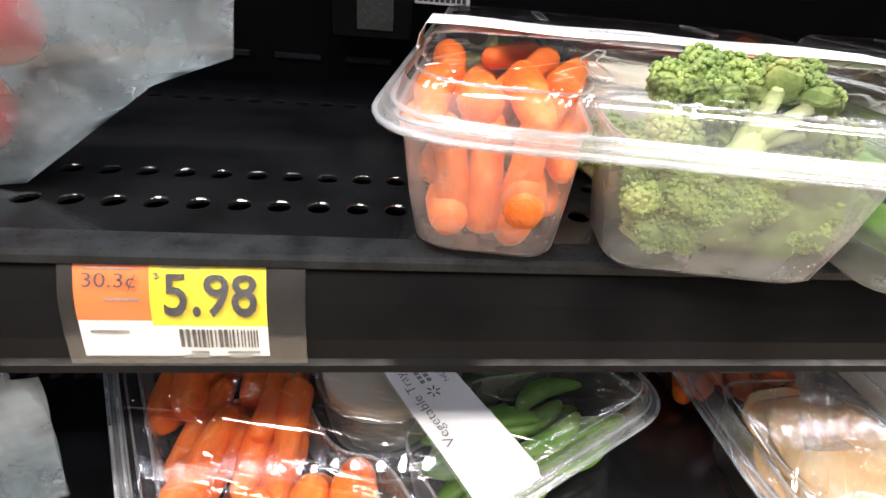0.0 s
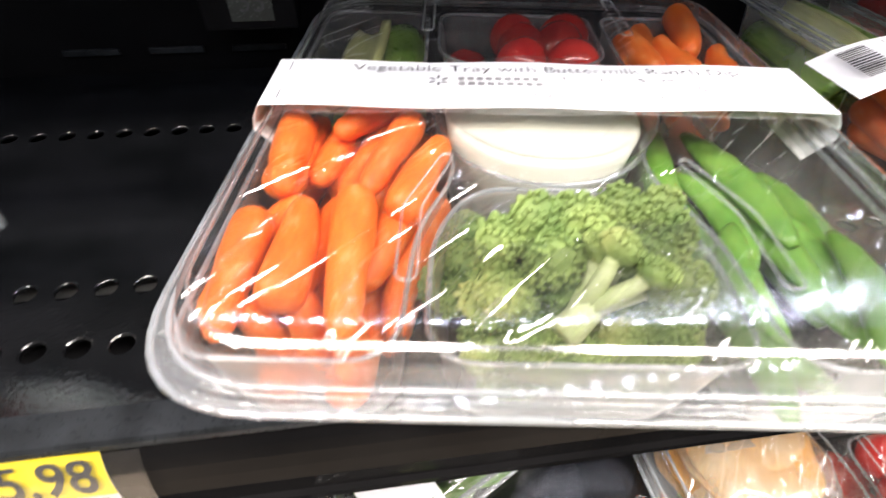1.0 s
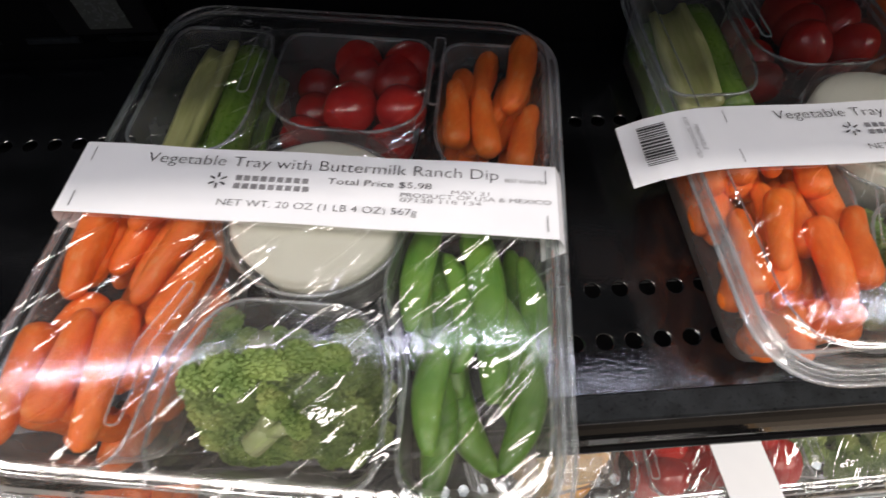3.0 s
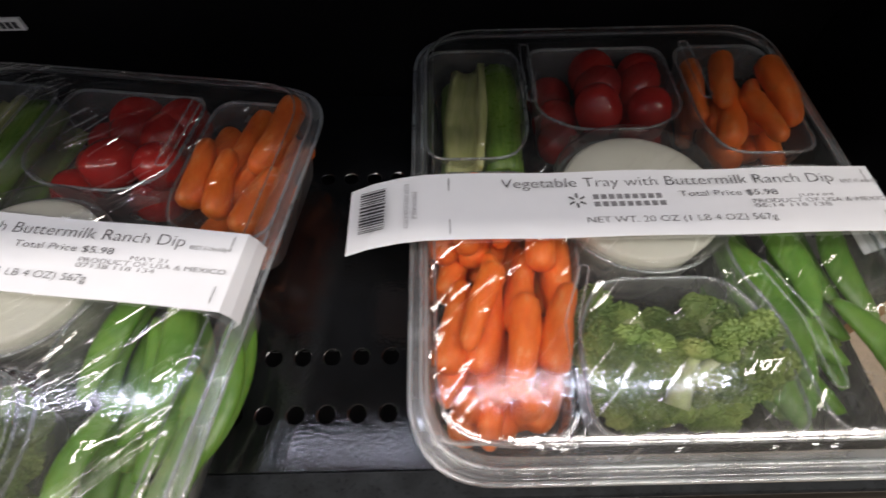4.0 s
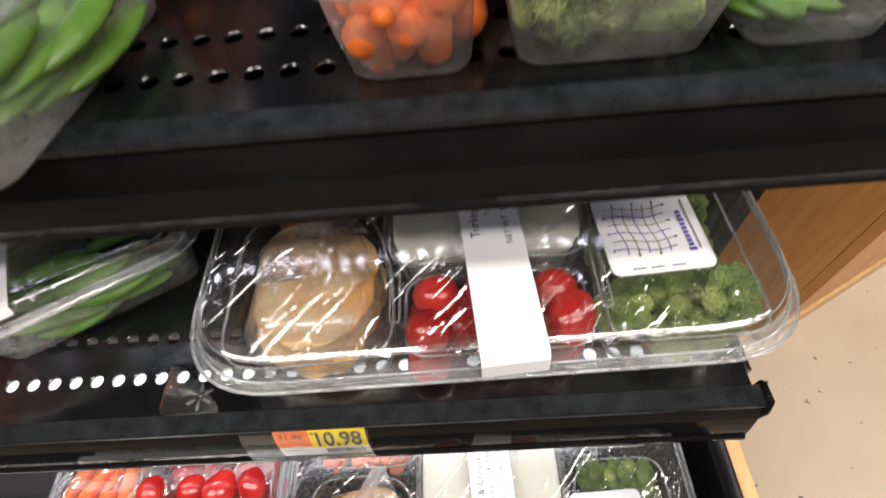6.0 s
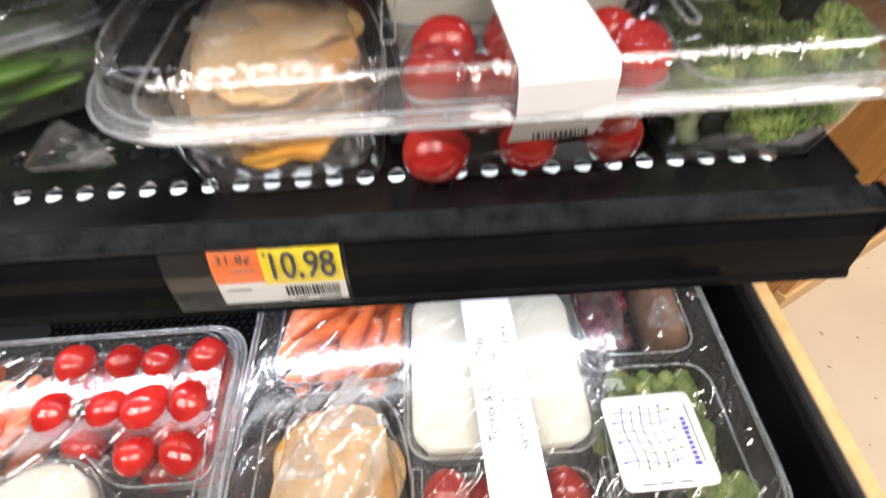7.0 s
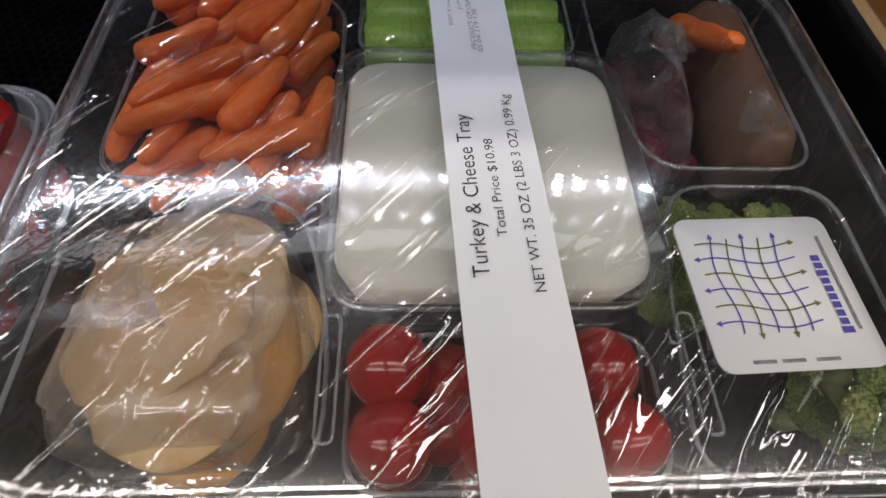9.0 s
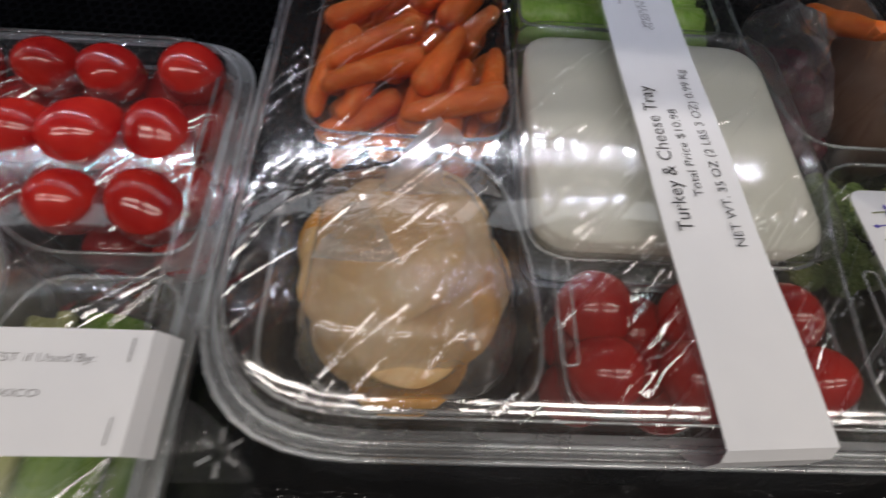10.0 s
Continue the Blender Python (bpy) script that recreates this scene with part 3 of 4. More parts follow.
def tomato_mesh(seed):
    rng = random.Random(seed)
    bm = bmesh.new()
    bmesh.ops.create_uvsphere(bm, u_segments=20, v_segments=14, radius=1)
    s = rng.uniform(1.0, 1.25)
    for v in bm.verts:
        n = v.co.normalized()
        dent = 0.10 * math.exp(-((1 - n.z) / 0.05)) if n.z > 0 else 0
        v.co = Vector((n.x, n.y, n.z * s)) * (0.0142 * (1 - dent + 0.04 * noise.noise(n * 1.5 + Vector((seed, 0, 0)))))
    return mesh_of("tomato", bm, TOMATO)


TOMATOES = [tomato_mesh(s) for s in range(4)]


def pod_mesh(seed):
    rng = random.Random(seed)
    bm = bmesh.new()
    L, w, bend = rng.uniform(0.056, 0.072), rng.uniform(0.0068, 0.0086), rng.uniform(0.003, 0.010)
    loops = []
    for k in range(19):
        u = k / 18
        e = max(0.06, math.sin(math.pi * min(1, max(0, u * 0.96 + 0.02))) ** 0.45)
        lump = 1 + 0.10 * math.cos(u * 2 * math.pi * 6)
        cx = bend * math.sin(math.pi * u)
        loop = []
        for i in range(12):
            a = 2 * math.pi * i / 12
            loop.append(Vector((cx + w * e * math.cos(a), 0.0048 * e * lump * math.sin(a) * (1 - 0.35 * abs(math.cos(a)) ** 3), (u - 0.5) * L)))
        loops.append(loop)
    loft(bm, loops, True, True)
    return mesh_of("pea_pod", bm, POD)


PODS = [pod_mesh(s) for s in range(4)]


def tube(bm, pts, radii, n=8):
    loops = []
    for i, p in enumerate(pts):
        d = (pts[min(i + 1, len(pts) - 1)] - pts[max(i - 1, 0)]).normalized()
        a = d.orthogonal().normalized()
        b = d.cross(a)
        loops.append([p + (a * math.cos(2 * math.pi * k / n) + b * math.sin(2 * math.pi * k / n)) * radii[i] for k in range(n)])
    loft(bm, loops, True, True)


def broccoli_meshes(seed):
    """A floret: a forked pale stalk and a crown of many small buds."""
    rng = random.Random(seed)
    stem = bmesh.new()
    tube(stem, [Vector((0, 0, 0)), Vector((0.001, 0, 0.008)), Vector((0, 0, 0.016))], [0.0062, 0.0058, 0.0066], 10)
    crown = []
    tips = []
    for k in range(9):
        a = 2 * math.pi * k / 8 + rng.uniform(-0.3, 0.3)
        out = 0.0 if k == 8 else rng.uniform(0.010, 0.016)
        tip = Vector((out * math.cos(a), out * math.sin(a), rng.uniform(0.026, 0.031) + (0.004 if k == 8 else 0)))
        mid = Vector((tip.x * 0.35, tip.y * 0.35, 0.018))
        tube(stem, [Vector((0, 0, 0.010)), mid, tip], [0.0042, 0.0034, 0.0026], 7)
        tips.append(tip)
        for j in range(4):
            b = rng.uniform(0, 6.28)
            t2 = tip + Vector((0.0045 * math.cos(b), 0.0045 * math.sin(b), 0.004))
            tube(stem, [mid.lerp(tip, 0.6), t2], [0.0019, 0.0012], 5)
    verts, faces = [], []
    for r_sub, kind in ((1, "bud"), (2, "dome")):
        ico = bmesh.new()
        bmesh.ops.create_icosphere(ico, subdivisions=r_sub, radius=1)
        iv, jf = [v.co.copy() for v in ico.verts], [[v.index for v in f.verts] for f in ico.faces]
        ico.free()
        for tip in tips:
            R = 0.0074 * (1.15 if tip is tips[-1] else 1)
            for k in range(115 if kind == "bud" else 1):
                z = 1 - rng.random() * 1.2
                a = rng.uniform(0, 6.28)
                q = math.sqrt(max(0, 1 - z * z))
                p = tip + Vector((R * q * math.cos(a), R * q * math.sin(a), R * 0.66 * z + 0.0015)) * rng.uniform(0.95, 1.04)
                r = Vector((1, 1, 1)) * rng.uniform(0.0007, 0.0012)
                if kind == "dome":
                    p, r = tip + Vector((0, 0, 0.0012)), Vector((R * 0.95, R * 0.95, R * 0.62))
                base = len(verts)
                verts += [p + v * r for v in iv]
                faces += [[base + i for i in f] for f in jf]
    me = bpy.data.meshes.new("crown")
    me.from_pydata(verts, [], faces)
    me.materials.append(BUD)
    return mesh_of("stalk", stem, STEM), me


BROCCOLI = [broccoli_meshes(s) for s in range(4)]


def celery_mesh(L, w, mat, seed):
    rng = random.Random(seed)
    bm = bmesh.new()
    loops = []
    for k in range(9):
        y = (k / 8 - 0.5) * L
        wk = w * (1 + 0.1 * math.sin(k * 0.7 + seed))
        outer, inner = [], []
        for i in range(17):
            a = math.radians(-75 + 150 * i / 16)
            r = 0.5 * wk / math.sin(math.radians(75))
            rib = r * (1 + (0.035 if i % 2 else 0.0))
            outer.append(Vector((rib * math.sin(a), y, rib * math.cos(a) - r * 0.6)))
            inner.append(Vector((r * 0.62 * math.sin(a), y, r * 0.62 * math.cos(a) - r * 0.6)))
        loops.append(outer + inner[::-1])
    loft(bm, loops, True, True)
    return mesh_of("celery_stick", bm, mat)


# ---- trays ----
def place(tray, m_local):
    return tray.matrix_basis @ m_local


def scatter(tray, meshes, name, label, category, spots, group):
    rng = random.Random(len(spots) * 13 + 1)
    for x, y, z, rx, ry, rz, s in spots:
        ob = new(name, rng.choice(meshes))
        ob.matrix_basis = place(tray, pose(x, y, z, rx, ry, rz) @ Matrix.Scale(s, 4))
        tagged(ob, label, category, group)


def within(p, outline):
    inside = False
    for i in range(len(outline)):
        a, b = outline[i - 1], outline[i]
        if (a.y > p.y) != (b.y > p.y) and p.x < (b.x - a.x) * (p.y - a.y) / (b.y - a.y) + a.x:
            inside = not inside
    return inside


def gap(a, b, c, d):
    """Least distance between two short sticks, by points along them."""
    return min((a.lerp(b, i / 4) - c.lerp(d, j / 4)).length for i in (0, 2, 4) for j in (0, 2, 4))


def fill_sticks(outline, rng, long, r, layers, heading, spread, z0=0.004, tries=160, tight=1.45):
    """Spots for long things packed side by side in a cup, layer on layer: most lie near the heading."""
    xs, ys = [p.x for p in outline], [p.y for p in outline]
    spots = []
    for layer in range(layers):
        core = shrink(outline, r * 0.70 + 0.0045 * (1 - min(1, layer / 3)))
        laid = []
        h0 = math.radians(heading + (layer % 2) * spread * 0.5)
        across = Vector((math.cos(h0), -math.sin(h0))) * (1 if layer % 2 else -1)
        while len(laid) < 40:
            # the next one lies as far to one side as it fits
            best = None
            for k in range(tries):
                q = Vector((rng.uniform(min(xs), max(xs)), rng.uniform(min(ys), max(ys))))
                score = q.dot(across)
                if best and score >= best[0]:
                    continue
                turn = math.degrees(h0) + rng.uniform(-spread, spread) * (2.0 if layer == layers - 1 and rng.random() < 0.3 else 0.7)
                t = math.radians(turn)
                d = Vector((math.sin(t), math.cos(t))) * (long * 0.5 - r * 0.8)
                if within(q + d, core) and within(q - d, core) and all(gap(q + d, q - d, e, f) >= r * tight for e, f in laid):
                    best = (score, q, d, turn)
            if best is None:
                break
            q, d, turn = best[1:]
            laid.append((q + d, q - d))
            spots.append((q.x, q.y, z0 + r + layer * r * 1.26 + rng.uniform(-1, 1) * r * 0.15, 90 + rng.uniform(-5, 5), 0, -turn + (180 if rng.random() < 0.5 else 0), rng.uniform(0.9, 1.08)))
    return spots


def fill_balls(outline, rng, r, layers):
    xs, ys = [p.x for p in outline], [p.y for p in outline]
    x0, x1, y0, y1 = min(xs) + r + 0.003, max(xs) - r - 0.003, min(ys) + r * 1.15, max(ys) - r * 1.05
    nx, ny = max(1, int((x1 - x0) / (2 * r)) + 1), max(1, round((y1 - y0) / (2 * r)) + 1)
    spots = []
    for layer in range(layers):
        for i in range(nx):
            for j in range(ny):
                x = x0 + (x1 - x0) * (i + 0.5 * (layer % 2) * (i < nx - 1)) / max(1, nx - 1)
                y = y0 + (y1 - y0) * (j + 0.5 * (layer % 2) * (j < ny - 1)) / max(1, ny - 1)
                if not within(Vector((x, y)), shrink(outline, r * 0.8)):
                    continue
                spots.append((x + rng.uniform(-1, 1) * 0.0038, y + rng.uniform(-1, 1) * 0.0022, 0.004 + r + layer * r * 1.38, rng.uniform(0, 180), rng.uniform(0, 180), rng.uniform(0, 360), rng.uniform(0.92, 1.08)))
    return spots


def ring(bm, outline, z, r, n=6):
    """A thin round bead that follows an outline."""
    rings = []
    m = len(outline)
    for i, p in enumerate(outline):
        d = (outline[(i + 1) % m] - outline[i - 1]).normalized()
        nrm = Vector((d.y, -d.x))
        rings.append([bm.verts.new((p.x + nrm.x * r * math.cos(a), p.y + nrm.y * r * math.cos(a), z + r * math.sin(a))) for a in [2 * math.pi * k / n for k in range(n)]])
    for i in range(m):
        a, b = rings[i], rings[(i + 1) % m]
        for k in range(n):
            bm.faces.new((a[k], a[(k + 1) % n], b[(k + 1) % n], b[k]))


def shell(tr, hx, hy, corner, zf, top, cups, cup_mat=None):
    """The clear parts of a tray: flange and web, one part a compartment, and the domed lid."""
    bm = bmesh.new()
    outer = rrect(hx, hy, corner)
    loops = [outer] + list(cups.values())
    edges = []
    for lp in loops:
        vs = [bm.verts.new((p.x, p.y, zf)) for p in lp]
        edges += [bm.edges.new((vs[i], vs[(i + 1) % len(vs)])) for i in range(len(vs))]
    bmesh.ops.triangle_fill(bm, use_beauty=True, edges=edges)
    part("base_web", bm, WEB, tr, smooth=False)
    for key, lp in cups.items():
        bm = bmesh.new()
        loft(bm, [at_z(shrink(lp, -0.0006), zf + 0.0004), at_z(shrink(lp, 0.0004), zf + 0.0012), at_z(shrink(lp, 0.0016), zf - 0.001), at_z(shrink(lp, 0.0045), zf * 0.45), at_z(shrink(lp, 0.0075), 0.004), at_z(shrink(lp, 0.0105), 0.001), at_z(shrink(lp, 0.014), 0.0003)], False, True)
        cu = part("compartment", bm, cup_mat or CUP, tr)
        bm = bmesh.new()
        ring(bm, lp, zf + 0.0008, 0.0009)
        part("rim_bead", bm, RIM, cu)
    bm = bmesh.new()
    steps = ((0, 0.0010), (0.0004, 0.0026), (0.0014, 0.0028), (0.0019, 0.0045), (0.0029, 0.0045), (0.0034, 0.0028), (0.0050, 0.0030), (0.0055, 0.0060), (0.0065, 0.0065), (0.0070, 0.0085))
    lps = [at_z(rrect(hx - d, hy - d, corner - d * 0.6), zf + z * 0.7) for d, z in steps]
    rise = top - zf - 0.0060
    for d, f in ((0.0076, 0.25), (0.0086, 0.58), (0.0104, 0.83), (0.0132, 0.955), (0.0185, 1.0)):
        lps.append(at_z(rrect(hx - d, hy - d, corner - d * 0.6), zf + 0.0060 + rise * f))
    loft(bm, lps[:-3], False, False)
    lid = part("lid", bm, LID_SIDE, tr, "clear domed plastic lid")
    bm = bmesh.new()
    loft(bm, lps[-4:-1] + [[p + Vector((0, 0, 0.0002)) for p in lps[-1]]], False, True)
    part("lid_top", bm, LID, lid, "tight wrinkled clear film top")
    for d, z, r in ((0.0006, zf + 0.0012, 0.0010), (0.0055, zf + 0.0046, 0.0008), (0.0118, top - 0.0016, 0.0005)):
        bm = bmesh.new()
        ring(bm, rrect(hx - d, hy - d, corner - d * 0.6, 9), z, r)
        part("rim_bead", bm, RIM, lid)
    return lid


def band(tr, x0, x1, y, w, top, drop0, drop1, turn=0.0, droop=0.0, wave=0.0005):
    """A paper band over the lid, folded down at its ends. Local x runs along it. Returns the part."""
    pts = []
    if drop0 > 0:
        pts += [(x0 + 0.006, top - drop0), (x0 - 0.004, top - drop0 * 0.45), (x0 - 0.003, top - 0.004)]
    if droop > 0:
        pts += [(x0 - 0.038, top - droop), (x0 - 0.026, top - droop * 0.45), (x0 - 0.012, top - droop * 0.06)]
    n = 14
    for k in range(n + 1):
        u = k / n
        pts.append((x0 + (x1 - x0) * u, top + 0.0008 + wave * (1 + math.sin(u * 17))))
    if drop1 > 0:
        pts += [(x1 + 0.003, top - 0.004), (x1 + 0.005, top - drop1 * 0.5), (x1 - 0.004, top - drop1)]
    bm = bmesh.new()
    lo = [[], [], [], []]
    for x, z in pts:
        lo[0].append(bm.verts.new((x, y - w / 2, z)))
        lo[1].append(bm.verts.new((x, y + w / 2, z)))
        lo[2].append(bm.verts.new((x, y + w / 2, z + 0.0003)))
        lo[3].append(bm.verts.new((x, y - w / 2, z + 0.0003)))
    for i in range(len(pts) - 1):
        for a, b in ((0, 1), (1, 2), (2, 3), (3, 0)):
            bm.faces.new((lo[a][i], lo[b][i], lo[b][i + 1], lo[a][i + 1]))
    bm.faces.new([lo[k][0] for k in range(4)])
    bm.faces.new([lo[k][-1] for k in (3, 2, 1, 0)])
    ob = part("paper_band", bm, PAPER, tr, "white printed paper band", smooth=False)
    ob.matrix_basis = Matrix.Rotation(math.radians(turn), 4, "Z")
    return ob


def mark(bm, name, mat, parent, m):
    return tagged(part(name, bm, mat, parent, smooth=False, m=m), kind="stuff")


def veg_print(bd, y, z, shift, date, code, best=0.018):
    rows = (("Vegetable Tray with Buttermilk Ranch Dip", 0.0025, 0.0112, 0.162, 0.0074, INK), ("Total Price $5.98", 0.0300, 0.0036, 0.047, 0.0038, INK), ("NET WT. 20 OZ (1 LB 4 OZ) 567g", 0.0040, -0.0110, 0.088, 0.0045, INK),
            ("PRODUCT OF USA & MEXICO", 0.0735, -0.0015, 0.067, 0.0024, INK_GREY), (date, 0.0710, 0.0013, 0.017, 0.0022, INK_GREY), (code, 0.0580, -0.0042, 0.036, 0.0022, INK_GREY), ("BEST if Used By:", 0.0865 + best / 2, 0.0092, best, 0.0018 + best * 0.055, INK_GREY))
    for body, u, v, w, h, mat in rows:
        lettering(body, w, h, mat, bd, pose(u + shift, y + v, z), -0.012 if h > 0.004 else -0.008 if h > 0.003 else 0.0)
    bm = spark(bmesh.new(), -0.0430 + shift, y + 0.0010, 0.0046)
    mark(bm, "printed_emblem", INK, bd, pose(0, 0, z))
    bm = bmesh.new()
    for v, w in ((0.0030, 0.034), (-0.0014, 0.035)):
        x = -0.0355 + shift
        for k in range(9):
            flat(bm, x + w / 9 * (k + 0.45), y + v, w / 9 * 0.72, 0.0029)
    mark(bm, "wordmark", INK_GREY, bd, pose(0, 0, z))
    bm = bmesh.new()
    for u in (-0.104 + shift, 0.1050):
        for v in (0.0125, -0.0125):
            flat(bm, u, y + v, 0.0004, 0.008)
    mark(bm, "fold_marks", INK, bd, pose(0, 0, z))


VEG_CUPS = {
    "front_left": rpoly([(-0.113, -0.118), (-0.053, -0.118), (-0.050, -0.070), (-0.036, -0.040), (-0.044, 0.000), (-0.056, 0.016), (-0.113, 0.016)], 0.014),
    "front_mid": rpoly([(-0.045, -0.118), (0.045, -0.118), (0.045, -0.074), (0.031, -0.049), (-0.031, -0.049), (-0.045, -0.074)], 0.014),
    "front_right": rpoly([(0.053, -0.118), (0.113, -0.118), (0.113, 0.016), (0.056, 0.016), (0.044, 0.000), (0.036, -0.040), (0.050, -0.070)], 0.014),
    "dip": [Vector((0.0435 * math.cos(a), -0.004 + 0.0435 * math.sin(a))) for a in [2 * math.pi * k / 40 for k in range(40)]],
    "back_left": rpoly([(-0.113, 0.026), (-0.062, 0.026), (-0.052, 0.045), (-0.052, 0.118), (-0.113, 0.118)], 0.014),
    "back_mid": rpoly([(-0.045, 0.060), (-0.024, 0.046), (0.024, 0.046), (0.045, 0.060), (0.045, 0.118), (-0.045, 0.118)], 0.012),
    "back_right": rpoly([(0.052, 0.045), (0.062, 0.026), (0.113, 0.026), (0.113, 0.118), (0.052, 0.118)], 0.014),
}
VEG_CUPS = {k: [Vector((p.x * 0.97, p.y * 1.03)) for p in lp] if k != "dip" else lp for k, lp in VEG_CUPS.items()}
VEG_TOP, VEG_FLANGE = 0.0610, 0.046
VEG_HX, VEG_HY = 0.1172, 0.1370


def dip_tub(tr, cx, cy, outline, z0, z1, lid_z):
    """White dip with an uneven top, in its own clear tub with a lid."""
    tub = thing("dip_tub", place(tr, pose(0, 0, 0)), "clear lidded tub of white ranch dip in the tray", "dip tub", "dip tubs")
    bm = bmesh.new()
    inner = shrink(outline, 0.0035)
    loops = [at_z(shrink(inner, 0.006), z0), at_z(shrink(inner, 0.003), z0 + (z1 - z0) * 0.5), at_z(inner, z1 - 0.001), at_z(shrink(inner, 0.002), z1)]
    for d in (0.010, 0.020, 0.030):
        lp = [Vector((p.x, p.y, z1 + 0.0012 * noise.noise(Vector((p.x * 60, p.y * 60, cx * 9))))) for p in shrink(inner, d)]
        loops.append(lp)
    loft(bm, loops, True, True)
    part("dip", bm, DIP, tub, "creamy white ranch dip")
    bm = bmesh.new()
    o = shrink(outline, 0.0004)
    loft(bm, [at_z(shrink(o, 0.007), z0 - 0.001), at_z(o, z1 - 0.003), at_z(shrink(o, -0.002), lid_z - 0.003), at_z(shrink(o, -0.0025), lid_z - 0.0005), at_z(shrink(o, 0.001), lid_z + 0.0008), at_z(shrink(o, 0.003), lid_z - 0.0012), at_z(shrink(o, 0.006), lid_z - 0.0014)], False, True)
    part("tub_lid", bm, CUP_CLEAR, tub, "clear tub with a beaded rim")
    return tub


def broccoli(tr, spots, group):
    for k, (x, y, z, rx, ry, rz, s) in enumerate(spots):
        stalk, crown = BROCCOLI[k % len(BROCCOLI)]
        th = thing("broccoli_floret", place(tr, pose(x, y, z, rx, ry, rz) @ Matrix.Scale(s, 4)), "green broccoli floret with a pale cut stalk", "broccoli", group)
        part("stalk", stalk, STEM, th)
        part("crown", crown, BUD, th)


def veg_tray(m, seed, fills, label, date="MAY 31", code="07138 118 134", loose=False, shift=0.0, band_y=-0.0135, band_turn=0.0, ends=0.020, stretch=1.0, own=None, heading=6, big=1.0):
    tr = thing("vegetable_tray", m, label, "food tray", "packaged trays")
    rng = random.Random(seed)
    cups = {k: [Vector((p.x, p.y * stretch)) for p in lp] for k, lp in (own or VEG_CUPS).items()}
    lid = shell(tr, VEG_HX, VEG_HY * stretch, 0.036, VEG_FLANGE, VEG_TOP, cups)
    # ribs pressed into the lid over the gaps between the compartments
    for sx in (-1, 1):
        for pts in (((0.0465, -0.107), (0.0520, -0.107), (0.0520, -0.078), (0.0405, -0.050), (0.0370, -0.052), (0.0465, -0.078)), ((0.0465, 0.107), (0.0520, 0.107), (0.0520, 0.056), (0.0465, 0.056))):
            if own and pts[0][1] > 0:
                continue
            bm = bmesh.new()
            ring(bm, rpoly([(sx * x, y * stretch) for x, y in pts], 0.003, 4), VEG_TOP + 0.0002, 0.0004)
            part("lid_rib", bm, LID_SIDE, lid)
    # embossed corner tab
    bm = bmesh.new()
    loft(bm, [at_z(rpoly([(0.098, -0.145 * stretch), (0.130, -0.145 * stretch), (0.130, -0.110 * stretch), (0.114, -0.116 * stretch)], 0.008), VEG_FLANGE + d) for d in (-0.0004, 0.0004)], True, True)
    part("corner_tab", bm, TAB, tr, "clear corner tab")
    bm = spark(bmesh.new(), 0.1205, -0.1350 * stretch, 0.0085)
    mark(bm, "embossed_mark", RIM, tr, pose(0, 0, VEG_FLANGE + 0.0008))
    bd = band(tr, -0.110, 0.110, band_y, 0.039, VEG_TOP, 0 if loose else ends, ends, band_turn, 0.011 if loose else 0)
    veg_print(bd, band_y, VEG_TOP + 0.0022, shift, date, code, 0.034 if shift < -0.01 else 0.018)
    if loose:
        tilt = Matrix.Translation((-0.131, band_y, VEG_TOP - 0.0012)) @ Matrix.Rotation(math.radians(-20), 4, "Y")
        bm = bmesh.new()
        bars(bm, 0, 0, 0.024, 0.0135, 24, rng)
        mark(bm, "barcode", INK, bd, tilt @ pose(-0.004, 0, 0.0012, 0, 0, 90))
        for body, u in (("PERISHABLE", 0.0165), ("KEEP REFRIGERATED", 0.0125)):
            lettering(body, 0.016 if u > 0.013 else 0.026, 0.0022, INK_GREY, bd, pose(-0.131 + u, band_y, VEG_TOP + 0.0024, 0, 0, -90))
    dip_tub(tr, m.translation.x, m.translation.y, cups["dip"], 0.008, 0.0520, 0.0565)
    for key, kind in fills.items():
        lp = cups[key]
        c = sum(lp, Vector((0, 0))) / len(lp)
        if kind == "carrots":
            spots = [(*q[:6], q[6] * big) for q in fill_sticks(lp, rng, 0.050 * big, 0.0074 * big, 4 if big > 1 else 5, heading, 22, tight=1.92)]
            if "front" in key:
                # a few stand on end against the front wall
                x0, y0 = min(p.x for p in lp), min(p.y for p in lp)
                spots += [(x0 + 0.0185 + 0.0118 * k, y0 + 0.0180 + 0.002 * (k % 2), 0.026, rng.uniform(-9, 3), rng.uniform(-7, 7), rng.uniform(0, 360), 0.92) for k in range(3)]
            scatter(tr, CARROTS, "baby_carrot", "peeled orange baby carrot lying in a clear tray", "carrot", spots, "carrots in a tray")
        elif kind == "tomatoes":
            scatter(tr, TOMATOES, "tomato", "glossy red cherry tomato in a clear tray", "tomato", fill_balls(lp, rng, 0.0142, 3 if own else 2), "tomatoes in a tray")
        elif kind == "pods":
            spots = fill_sticks(lp, rng, 0.068, 0.0062, 4, -10 if "right" in key else 0, 14, tight=2.3, tries=90)
            scatter(tr, PODS, "pea_pod", "green snap pea pod lying in a tray", "pea pod", spots, "pea pods in a tray")
        elif kind == "broccoli":
            spots = []
